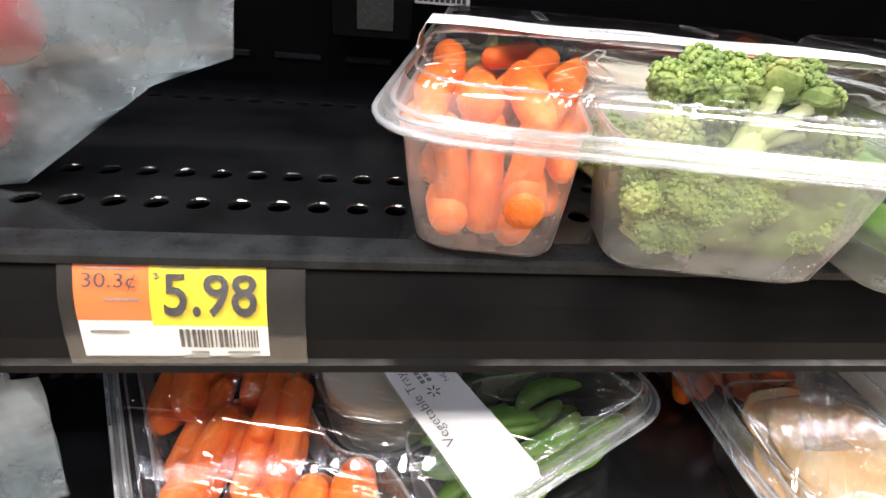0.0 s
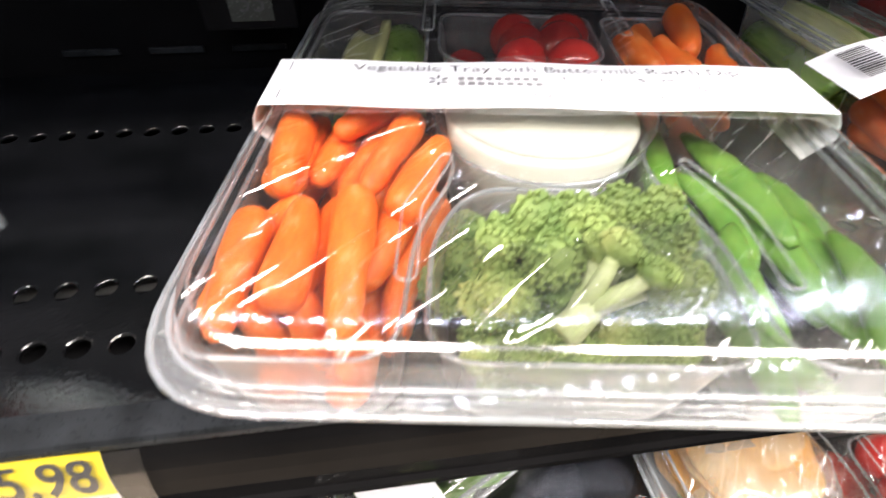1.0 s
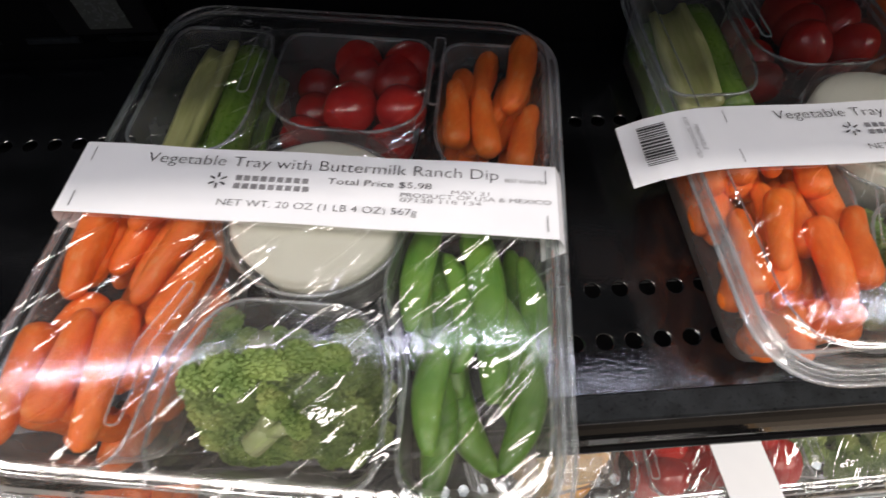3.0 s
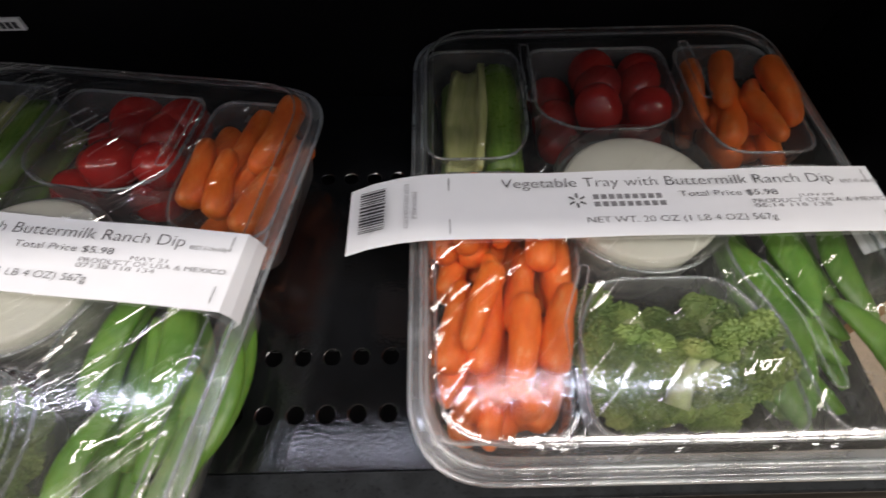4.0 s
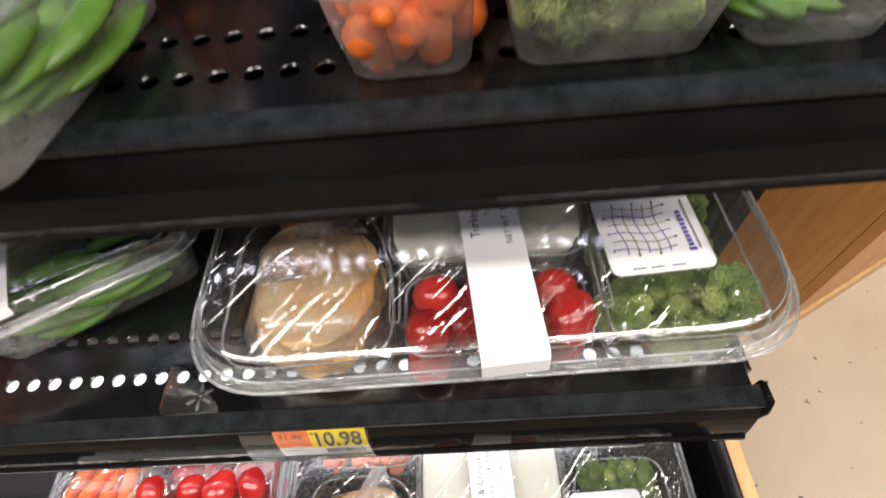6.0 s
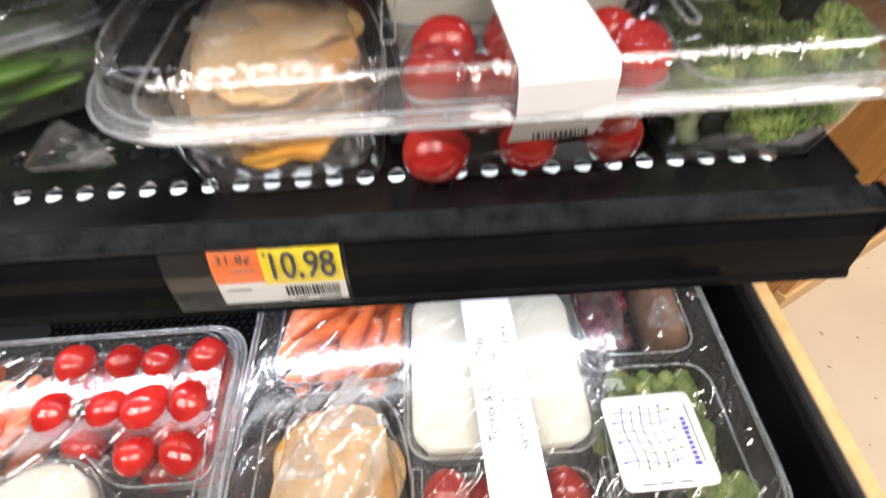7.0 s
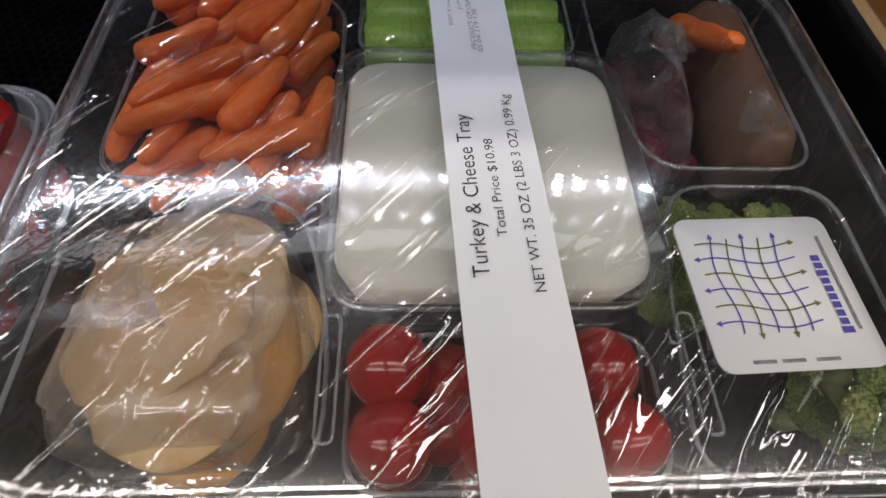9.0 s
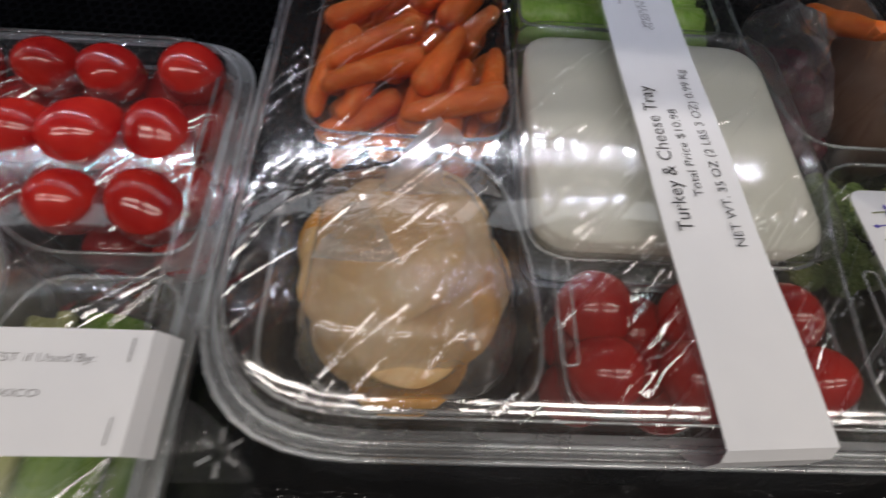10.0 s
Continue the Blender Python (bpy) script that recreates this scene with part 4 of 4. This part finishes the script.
            for k, (dx, dy, dz, rx, ry, sc) in enumerate(((-0.022, -0.010, 0.004, -8, 8, 0.95), (0.022, -0.011, 0.004, -8, 8, 0.95), (-0.024, 0.012, 0.004, 8, -12, 1.0), (0.022, 0.014, 0.004, 8, 12, 1.0), (0.0, 0.002, 0.006, 0, 0, 1.0), (-0.024, 0.006, 0.020, 82, -8, 0.75), (0.0, 0.004, 0.020, 84, 0, 0.75), (0.025, 0.006, 0.020, 82, 8, 0.75),
                                                          (-0.014, 0.018, 0.034, 52, -16, 1.0), (0.020, 0.020, 0.032, 58, 12, 1.05), (-0.006, -0.024, 0.040, -48, 42, 0.8), (-0.017, 0.003, 0.006, 46, 0, 0.88), (0.022, 0.003, 0.006, 44, 0, 0.88), (0.0, 0.004, 0.012, 50, 0, 0.85))):
                spots.append((c.x + dx, c.y + dy - 0.001, dz, rx + rng.uniform(-8, 8), ry + rng.uniform(-8, 8), rng.uniform(-25, 25), sc * rng.uniform(0.95, 1.05)))
            broccoli(tr, spots, "broccoli in a tray")
        elif kind == "celery":
            for k, (dx, mat, dz, ry) in enumerate(((-0.012, CELERY, 0.012, 10), (0.012, CELERY, 0.014, -14), (0.013, CELERY, 0.038, 10), (-0.008, CELERY_PALE, 0.037, 158), (-0.012, CELERY, 0.024, -20))):
                ob = new("celery_stick", celery_mesh(0.090, 0.025, mat, k + seed))
                ob.matrix_basis = place(tr, pose(c.x + dx, c.y, dz, rng.uniform(-3, 3), ry, rng.uniform(-4, 4)))
                tagged(ob, "ribbed green celery stick lying in a tray", "celery", "celery in a tray")
    return tr


FULL = {"front_left": "carrots", "front_mid": "broccoli", "front_right": "pods", "back_left": "celery", "back_mid": "tomatoes", "back_right": "carrots"}
TRAY_A = veg_tray(pose(-0.194, 0.1085, ZA + 0.0026, 0, 0, -8.5), 1, FULL, "clear vegetable tray with carrots, broccoli and dip, paper band", band_y=-0.0015, band_turn=1.2)
TRAY_B = veg_tray(pose(0.107, 0.1450, ZA + 0.0004, 0, 0, 0), 2, FULL, "clear vegetable tray, its paper band loose at one end", "JUN 04", "05:14 118 138", True, 0.006, -0.0175)
# the tray on the deck has a wide tomato compartment, the askew one a wide carrot compartment
DECK_CUPS = {k: VEG_CUPS[k] for k in ("front_left", "front_mid", "dip")}
DECK_CUPS["front_right"] = rpoly([(0.051, -0.121), (0.108, -0.121), (0.108, 0.008), (0.056, 0.008), (0.047, -0.010), (0.040, -0.042), (0.048, -0.072)], 0.014)
DECK_CUPS["back_right"] = rpoly([(-0.022, 0.060), (0.012, 0.046), (0.046, 0.018), (0.108, 0.018), (0.108, 0.119), (-0.022, 0.119)], 0.015)
DECK_CUPS["back_left"] = rpoly([(-0.108, 0.026), (-0.056, 0.026), (-0.030, 0.058), (-0.030, 0.119), (-0.108, 0.119)], 0.014)
WIDE_CUPS = {k: VEG_CUPS[k] for k in ("front_left", "front_mid", "front_right", "dip")}
WIDE_CUPS["back"] = rpoly([(-0.109, 0.027), (-0.058, 0.027), (-0.040, 0.048), (0.040, 0.048), (0.058, 0.027), (0.109, 0.027), (0.109, 0.121), (-0.109, 0.121)], 0.016)
TRAY_L = veg_tray(pose(-0.251, -0.122, ZC + 0.0004, 0, 0, 1), 3, {"front_left": "celery", "front_mid": "celery", "front_right": "celery", "back_left": "carrots", "back_right": "tomatoes"}, "clear vegetable tray with tomatoes and celery on the deck", "JUN 04", "05:14 119 138", False, -0.026, -0.037, own=DECK_CUPS)
TRAY_R = veg_tray(pose(-0.320, 0.100, ZB + 0.0004, 0, 0, 118.6), 4, {"front_left": "pods", "front_mid": "pods", "front_right": "pods", "back": "carrots"}, "clear vegetable tray turned askew, carrots and pea pods", band_y=-0.010, ends=0.006, stretch=1.1, own=WIDE_CUPS, heading=-62, big=1.22)

PARTY_CUPS = {
    "carrots": rpoly([(-0.166, -0.014), (-0.064, -0.014), (-0.064, 0.104), (-0.120, 0.132), (-0.166, 0.120)], 0.020),
    "celery": rpoly([(-0.056, 0.068), (0.060, 0.068), (0.060, 0.132), (-0.056, 0.132)], 0.010),
    "fruit": rpoly([(0.072, 0.060), (0.084, -0.006), (0.166, -0.006), (0.166, 0.120), (0.120, 0.132), (0.072, 0.132)], 0.020),
    "dip": rrect(0.064, 0.064, 0.020),
    "turkey": rpoly([(-0.166, -0.136), (-0.058, -0.136), (-0.058, -0.080), (-0.075, -0.022), (-0.166, -0.022)], 0.028),
    "tomatoes": rpoly([(-0.050, -0.136), (0.062, -0.136), (0.062, -0.084), (-0.050, -0.084)], 0.014),
    "broccoli": rpoly([(0.070, -0.136), (0.166, -0.136), (0.166, -0.016), (0.088, -0.016), (0.078, -0.060)], 0.020),
}
PARTY_CUPS["dip"] = [Vector((p.x + 0.005, p.y - 0.010)) for p in PARTY_CUPS["dip"]]
PARTY_CUPS = {k: [Vector((p.x * (1 if k == "dip" else 0.96), p.y * 0.985)) for p in lp] for k, lp in PARTY_CUPS.items()}
PARTY_TOP, PARTY_FLANGE = 0.0705, 0.051


def crumpled(lp, z0, z1, seed, rise=0.006, n=9):
    """A closed bag of thin film, drawn in over what it holds."""
    bm = bmesh.new()
    loops = []
    for k in range(n):
        u = k / (n - 1)
        d = 0.010 + 0.009 * abs(2 * u - 1) ** 2
        z = z0 + (z1 - z0) * u
        loops.append([Vector((p.x, p.y, z)) + Vector((noise.noise(Vector((p.x * 60, p.y * 60, z * 60 + seed))), noise.noise(Vector((p.x * 60 + 9, p.y * 60, z * 60 + seed))), 0)) * 0.006 for p in shrink(lp, d)])
    top = []
    for d in (0.026, 0.036, 0.044):
        top.append([Vector((p.x, p.y, z1 + rise * (0.5 + noise.noise(Vector((p.x * 45, p.y * 45, seed)))))) for p in shrink(lp, d)])
    loft(bm, loops + top, True, True)
    return bm


def slice_mesh(r, mat, seed, name):
    rng = random.Random(seed)
    bm = bmesh.new()
    rings = []
    for side in (0, 1):
        for f in ((0.15, 0.35, 0.55, 0.75, 0.9, 1.0) if side == 0 else (1.0, 0.9, 0.75, 0.55, 0.35, 0.15)):
            loop = []
            for i in range(44):
                a = 2 * math.pi * i / 44
                q = r * f * (1 + 0.06 * noise.noise(Vector((math.cos(a) * 1.5, math.sin(a) * 1.5, seed))))
                x, y = q * math.cos(a), q * math.sin(a) * 0.82
                fold = abs(noise.noise(Vector((x * 34 + 0.6 * noise.noise(Vector((x * 50, y * 50, seed))), y * 22, seed * 3.1))))
                z = (0.009 * (0.35 - fold) + 0.004 * noise.noise(Vector((x * 62, y * 62, seed)))) * (0.35 + 0.65 * f) - 6.5 * (x * x + y * y)
                loop.append(Vector((x, y, z + (0.0016 if side else 0))))
            rings.append(loop)
    loft(bm, rings, True, True)
    return mesh_of(name, bm, mat)


SLICES = [[slice_mesh(0.0320 + 0.0018 * k, mat, 60 + k, nm) for k in range(5)] for mat, nm in ((TURKEY, "turkey_slice"), (CHEESE, "cheese_slice"))]


def party_tray(m, seed, label, sparse=False):
    tr = thing("turkey_tray", m, label, "food tray", "packaged trays")
    rng = random.Random(seed)
    lid = shell(tr, 0.1810, 0.1500, 0.060, PARTY_FLANGE, PARTY_TOP, PARTY_CUPS, CUP_CLEAR)
    for x0, x1 in ((-0.0545, -0.0490), (0.0625, 0.0680)):
        bm = bmesh.new()
        ring(bm, rpoly([(x0, -0.121), (x1, -0.121), (x1, -0.082), (x0, -0.082)], 0.0025, 4), PARTY_TOP + 0.0002, 0.0005)
        part("lid_rib", bm, LID_SIDE, lid)
    bm = bmesh.new()
    loft(bm, [at_z(rpoly([(-0.186, -0.157), (-0.150, -0.157), (-0.165, -0.140), (-0.186, -0.126)], 0.006), PARTY_FLANGE + d) for d in (-0.0004, 0.0004)], True, True)
    part("corner_tab", bm, TAB, tr, "clear corner tab")
    bm = spark(bmesh.new(), -0.1640, -0.1480, 0.0080)
    mark(bm, "embossed_mark", RIM, tr, pose(0, 0, PARTY_FLANGE + 0.0008))
    # the band runs from the back to the front
    bd = band(tr, -0.134, 0.134, 0.0, 0.0365, PARTY_TOP, 0.036, 0.012)
    bd.matrix_basis = pose(0.0045, -0.011, 0, 0, 0, 93)
    z = PARTY_TOP + 0.0022
    for body, u, v, w, h, mat in (("Turkey & Cheese Tray", -0.0210, 0.0092, 0.0740, 0.0078, INK), ("Total Price $10.98", -0.0200, 0.0005, 0.0450, 0.0042, INK), ("NET WT. 35 OZ (2 LBS 3 OZ) 0.99 Kg", -0.0190, -0.0100, 0.0910, 0.0050, INK),
                                  ("BEST if Used By:", 0.0850, 0.0090, 0.0270, 0.0023, INK_GREY), ("PRODUCT OF USA & MEXICO", 0.0830, 0.0000, 0.0560, 0.0024, INK_GREY), ("05:04 119 138", 0.0680, -0.0026, 0.0300, 0.0022, INK_GREY), ("JUN 04", 0.0900, 0.0040, 0.0150, 0.0023, INK_GREY)):
        lettering(body, w, h, mat, bd, pose(u, v, z), -0.003)
    bm = bmesh.new()
    for v in (0.011, -0.011):
        flat(bm, 0.131, v, 0.0004, 0.007)
    mark(bm, "fold_marks", INK, bd, pose(0, 0, z))
    bm = bars(bmesh.new(), 0, 0, 0.022, 0.007, 20, rng)
    mark(bm, "barcode", INK, bd, Matrix.Translation((-0.1305, -0.002, PARTY_TOP - 0.0300)) @ Matrix.Rotation(math.radians(-90), 4, "Z") @ Matrix.Rotation(math.radians(60), 4, "X"))
    st = thing("round_corner_sticker", place(tr, pose(0.1005, -0.0735, PARTY_TOP + 0.0004, 0, 0, 2)), "white square sticker printed with a wavy grid", "sticker", "stickers on lids")
    bm = bmesh.new()
    loft(bm, [at_z(rrect(0.0295, 0.0288, 0.006), 0), at_z(rrect(0.0295, 0.0288, 0.006), 0.0005)], True, True)
    part("sticker_paper", bm, PAPER, st)
    for k in range(11):
        across = k < 6
        f = (k - 2.5) / 6 if across else (k - 8) / 5.6
        mat = (INK_BLUE, INK_OLIVE)[k % 2]
        bm = bmesh.new()
        n = 18
        prev = None
        for i in range(n + 1):
            u = (i / n - 0.5) * 0.036
            w = 0.0014 * math.sin(i / n * 6.28 + 0.6)
            x, y = (u - 0.006, f * 0.036 + w + 0.002) if across else (f * 0.034 + w - 0.006, u + 0.002)
            o = (0, 0.00028) if across else (0.00028, 0)
            cur = [bm.verts.new((x - o[0], y - o[1], 0)), bm.verts.new((x + o[0], y + o[1], 0))]
            if prev:
                bm.faces.new((prev[0], prev[1], cur[1], cur[0]))
            prev, last = cur, (x, y)
        s = 1 if k % 2 else -1
        ex, ey = (s * 0.018 - 0.006, f * 0.036 + 0.002 + 0.0014 * math.sin(0.6)) if across else (f * 0.034 + 0.0014 * math.sin(0.6) - 0.006, -s * 0.018 + 0.002)
        d = Vector((s, 0)) if across else Vector((0, -s))
        nrm = Vector((-d.y, d.x))
        e = Vector((ex, ey))
        bm.faces.new([bm.verts.new((*q, 0)) for q in (e + d * 0.0022, e + nrm * 0.0011, e - nrm * 0.0011)])
        part("wavy_arrow", bm, mat, st, smooth=False, m=pose(0, 0, 0.0009))
    bm = bmesh.new()
    for k in range(10):
        flat(bm, 0.0195, -0.016 + k * 0.0030, 0.0042 if k in (0, 7) else 0.003, 0.0023)
    mark(bm, "wordmark", INK_BLUE, st, pose(0, 0, 0.0009))
    bm = bmesh.new()
    flat(bm, 0.0240, 0.002, 0.0010, 0.036)
    for u in (-0.014, -0.004, 0.008):
        flat(bm, u, -0.0255, 0.008, 0.0012)
    mark(bm, "fine_print", INK_GREY, st, pose(0, 0, 0.0009))
    dip_tub(tr, m.translation.x + 1, m.translation.y, PARTY_CUPS["dip"], 0.008, 0.0600, 0.0645)
    lp = PARTY_CUPS["carrots"]
    spots = [(*q[:6], q[6] * 0.96) for q in fill_sticks(lp, rng, 0.044, 0.0076, 6, 26, 28, tight=1.90, z0=0.004, tries=260)]
    scatter(tr, CARROTS, "baby_carrot", "peeled orange baby carrot lying in a clear tray", "carrot", spots, "carrots in a tray")
    scatter(tr, TOMATOES, "tomato", "glossy red cherry tomato in a clear tray", "tomato", fill_balls(PARTY_CUPS["tomatoes"], rng, 0.0130, 3), "tomatoes in a tray")
    for k in range(5):
        ob = new("celery_stick", celery_mesh(0.108, 0.019, CELERY_GREEN, k + 20))
        ob.matrix_basis = place(tr, pose(0.002, 0.080 + 0.011 * k, 0.040 + 0.004 * (k % 2), 0, 0, 90 + rng.uniform(-1.5, 1.5)))
        tagged(ob, "bright green ribbed celery stick in a tray", "celery", "celery in a tray")
        ob = new("celery_stick", celery_mesh(0.104, 0.019, CELERY, k + 40))
        ob.matrix_basis = place(tr, pose(0.002, 0.080 + 0.011 * k, 0.018 + 0.003 * (k % 2), 0, 0, 90))
        tagged(ob, "ribbed green celery stick lying in a tray", "celery", "celery in a tray")
    spots = []
    for i in range(3):
        for j in range(4):
            if sparse and i < 2 and j < 2:
                continue
            spots.append((0.092 + 0.022 * i + 0.004 * (j % 2), -0.108 + 0.027 * j, 0.003 + 0.005 * ((i + j) % 2), rng.uniform(-25, 25), rng.uniform(-25, 25), rng.uniform(0, 360), rng.uniform(0.80, 0.95)))
    spots.append((0.136, -0.092, 0.022, 30, 24, 0, 1.0))
    broccoli(tr, spots, "broccoli in a tray")
    # bag of turkey and cheese
    lp = PARTY_CUPS["turkey"]
    bg = thing("deli_bag", place(tr, pose(0, 0, 0)), "clear film bag of folded turkey and cheese slices", "food bag", "bags in trays")
    part("bag_film", crumpled(lp, 0.004, 0.060, seed), BAG, bg, "crumpled clear film")
    part("bag_flap", flap_mesh(-0.096, -0.034, 0.0630, 1.5), FLAP, bg, "milky film corner")
    part("bag_flap", flap_mesh(-0.126, -0.070, 0.0610, 1.0), FLAP, bg, "milky film corner")
    for k in range(18):
        mat = CHEESE if k < 5 or k in (9, 13) else TURKEY
        nm = "cheese_slice" if mat is CHEESE else "turkey_slice"
        ob = new(nm, SLICES[mat is CHEESE][k % 5])
        u, v = math.cos(k * 2.4) * 0.010, math.sin(k * 2.4) * 0.018
        ob.matrix_basis = place(tr, pose(-0.108 + u, -0.078 + v, 0.020 + 0.0021 * k, rng.uniform(-14, 14), rng.uniform(-14, 14), rng.uniform(0, 360)))
        tagged(ob, "orange cheddar slice in a film bag" if mat is CHEESE else "folded tan turkey slice in a film bag", "cheese" if mat is CHEESE else "turkey", "slices in a bag")
    # bag of dark fruit and a snack pouch
    bg = thing("fruit_bag", place(tr, pose(0, 0, 0)), "crumpled clear film bag of dark red fruit", "food bag", "bags in trays")
    fl = rpoly([(0.076, 0.040), (0.126, 0.004), (0.134, 0.096), (0.100, 0.112), (0.080, 0.110)], 0.012)
    part("bag_film", crumpled(fl, 0.004, 0.050, seed + 7, 0.014), BAG, bg, "crumpled clear film")
    part("bag_flap", flap_mesh(0.104, 0.078, 0.056), BAG, bg)
    part("bag_flap", flap_mesh(0.142, 0.026, 0.054), BAG, bg)
    for k in range(16):
        ob = new("dark_fruit", TOMATOES[k % 4])
        ob.matrix_basis = place(tr, pose(0.094 + 0.012 * (k % 3), 0.024 + 0.014 * (k // 3 % 5), 0.014 + 0.012 * (k // 8), rng.uniform(0, 90), rng.uniform(0, 90), 0) @ Matrix.Scale(0.72, 4))
        ob.data = GRAPES[k % 4]
        tagged(ob, "dark red fruit in a clear film bag", "fruit", "fruit in a bag")
    po = thing("snack_pouch", place(tr, pose(0, 0, 0)), "brown snack pouch lying beside the fruit bag", "pouch")
    pl = rpoly([(0.134, 0.004), (0.162, 0.004), (0.162, 0.116), (0.132, 0.122)], 0.012)
    bm = bmesh.new()
    loft(bm, [at_z(shrink(pl, 0.004), 0.006), at_z(pl, 0.022), at_z(pl, 0.040), at_z(shrink(pl, 0.005), 0.052), at_z(shrink(pl, 0.010), 0.055)], True, True)
    part("pouch", bm, CRACKER, po)
    ob = new("baby_carrot", CARROTS[2])
    ob.matrix_basis = place(tr, pose(0.128, 0.080, 0.056, 62, 0, 8))
    tagged(ob, "single orange baby carrot beside the fruit bag", "carrot", "carrots in a tray")
    return tr


def flap_mesh(x, y, z, k=1.0):
    """A stiff torn corner of film that stands up from a bag."""
    bm = bmesh.new()
    n = 7
    grid = [[bm.verts.new((x + (i / n - 0.5) * 0.034 * k * (1 - 0.8 * j / n), y + (j / n - 0.5) * 0.024 * k, z + 0.006 * noise.noise(Vector((i * 0.7 + x * 40, j * 0.8, 3))) + 0.003 * j / n)) for i in range(n + 1)] for j in range(n + 1)]
    for j in range(n):
        for i in range(n):
            bm.faces.new((grid[j][i], grid[j][i + 1], grid[j + 1][i + 1], grid[j + 1][i]))
    return bm


GRAPES = []
for me in TOMATOES:
    g = me.copy()
    g.materials.clear()
    g.materials.append(GRAPE)
    GRAPES.append(g)

TRAY_P = party_tray(pose(0.049, -0.026, ZC + 0.0004, 0, 0, 0), 11, "clear turkey and cheese tray with dip, paper band and sticker", True)
TRAY_Q = party_tray(pose(0.054, 0.108, ZB + 0.0004, 0, 0, 1), 12, "clear turkey and cheese tray on the middle shelf")


# ---- frosted bag on the shelf ----
def produce_bag(m, label):
    bg = thing("produce_bag", m, label, "produce bag")
    bm = bmesh.new()
    nx, ny = 26, 22
    for side in (0, 1):
        grid = []
        for j in range(ny + 1):
            v = j / ny
            row = []
            for i in range(nx + 1):
                u = i / nx
                belly = math.sin(math.pi * u) ** 0.7 * math.sin(math.pi * min(1.0, v * 0.9 + 0.05)) ** 0.6
                z = 0.002 + v * 0.125
                edge = -0.462 + 0.068 * min(1, z / 0.050) + 0.018 * min(1, max(0, (z - 0.046) / 0.004)) + 0.010 * min(1, max(0, (z - 0.05) / 0.07))
                x = -0.66 + (edge + 0.66) * u
                y = (0.026 if side else -0.030) * belly + 0.010 * noise.noise(Vector((x * 26, z * 26, side * 5.0))) * (0.25 + belly)
                row.append(bm.verts.new((x, y, z)))
            grid.append(row)
        for j in range(ny):
            for i in range(nx):
                bm.faces.new((grid[j][i], grid[j][i + 1], grid[j + 1][i + 1], grid[j + 1][i]))
    bmesh.ops.remove_doubles(bm, verts=bm.verts, dist=0.0006)
    part("bag_film", bm, FROST, bg, "frosted grey film")
    part("bag_seam", boxed(-0.655, -0.376, -0.002, 0.002, 0.126, 0.134, bevel=0.001), FROST, bg, "flat heat-sealed seam", smooth=False)
    return bg


# ---- thermometer and slots on the back liner ----
def thermometer():
    th = thing("thermometer", pose(-0.333, 0.268, 0.9525), "small black digital thermometer on the case liner", "thermometer")
    part("body", boxed(-0.032, 0.026, -0.010, 0.0165, -0.018, 0.024, bevel=0.002), BLACK_RAIL, th, smooth=False)
    part("screen", boxed(-0.014, 0.012, -0.0112, -0.0104, -0.012, 0.010, bevel=0.0003), SCREEN, th, "grey liquid crystal screen", smooth=False)
    lettering("35", 0.015, 0.013, INK, th, pose(0.000, -0.0115, 0.000, 90, 0, 0))
    bm = bmesh.new()
    for k in range(9):
        flat(bm, 0.032 + 0.0042 * k, 0.0, 0.003, 0.0045)
    part("label_plate", boxed(0.028, 0.070, 0.0145, 0.0168, 0.006, 0.014), PAPER_WARM, th, "pale printed label plate", smooth=False)
    mark(bm, "wordmark", INK, th, pose(0, 0.0140, 0.0100, 90, 0, 0))


thermometer()
for x in (-0.45, -0.395, -0.34, -0.285, -0.23):
    sl = structure("trim_slot", boxed(x - 0.018, x + 0.018, BACK - 0.003, BACK - 0.0002, 0.912, 0.916, bevel=0.0006), LIP, "narrow pressed slot edge in the back liner", "trim")


# ---- neighbouring wooden display ----
def wooden_display():
    wd = thing("wooden_display", pose(0.665, 0.272, 0, 0, 0, 27), "orange wooden display cabinet on a pale base board", "cabinet")
    x = 0.0
    for w in (0.155, 0.205, 0.240, 0.240, 0.240):
        part("front_board", boxed(x, x + w - 0.003, 0.006, 0.024, 0.085, 0.62, bevel=0.0015), WOOD, wd, smooth=False)
        x += w
    part("side_panel", boxed(-0.001, 0.017, 0.0245, 0.52, 0.0, 0.62, bevel=0.0015), WOOD, wd, smooth=False)
    part("base_board", boxed(-0.002, x, 0.0, 0.0235, 0.0, 0.083, bevel=0.002), WOOD_PALE, wd, "pale wooden base board", smooth=False)
    # The paler tone stands for light falling on the top.
    part("top_board", boxed(-0.010, x, -0.008, 0.53, 0.621, 0.645, bevel=0.003), WOOD_PALE, wd, "pale wooden top board", smooth=False)


wooden_display()
produce_bag(pose(0, 0.055, ZA + 0.0006), "frosted plastic produce bag slumped on the shelf")
produce_bag(pose(-0.088, 0.015, ZB + 0.0006), "frosted plastic produce bag standing on the middle shelf")
for k, (x, z) in enumerate(((-0.47, 0.030), (-0.50, 0.058), (-0.452, 0.060), (-0.53, 0.026))):
    ob = new("red_radish", TOMATOES[k % 4])
    ob.matrix_basis = pose(x, 0.056, ZA + z, 40 * k, 20, 0) @ Matrix.Scale(1.0, 4)
    tagged(ob, "pinkish red radish inside a frosted bag", "radish", "radishes in a bag")
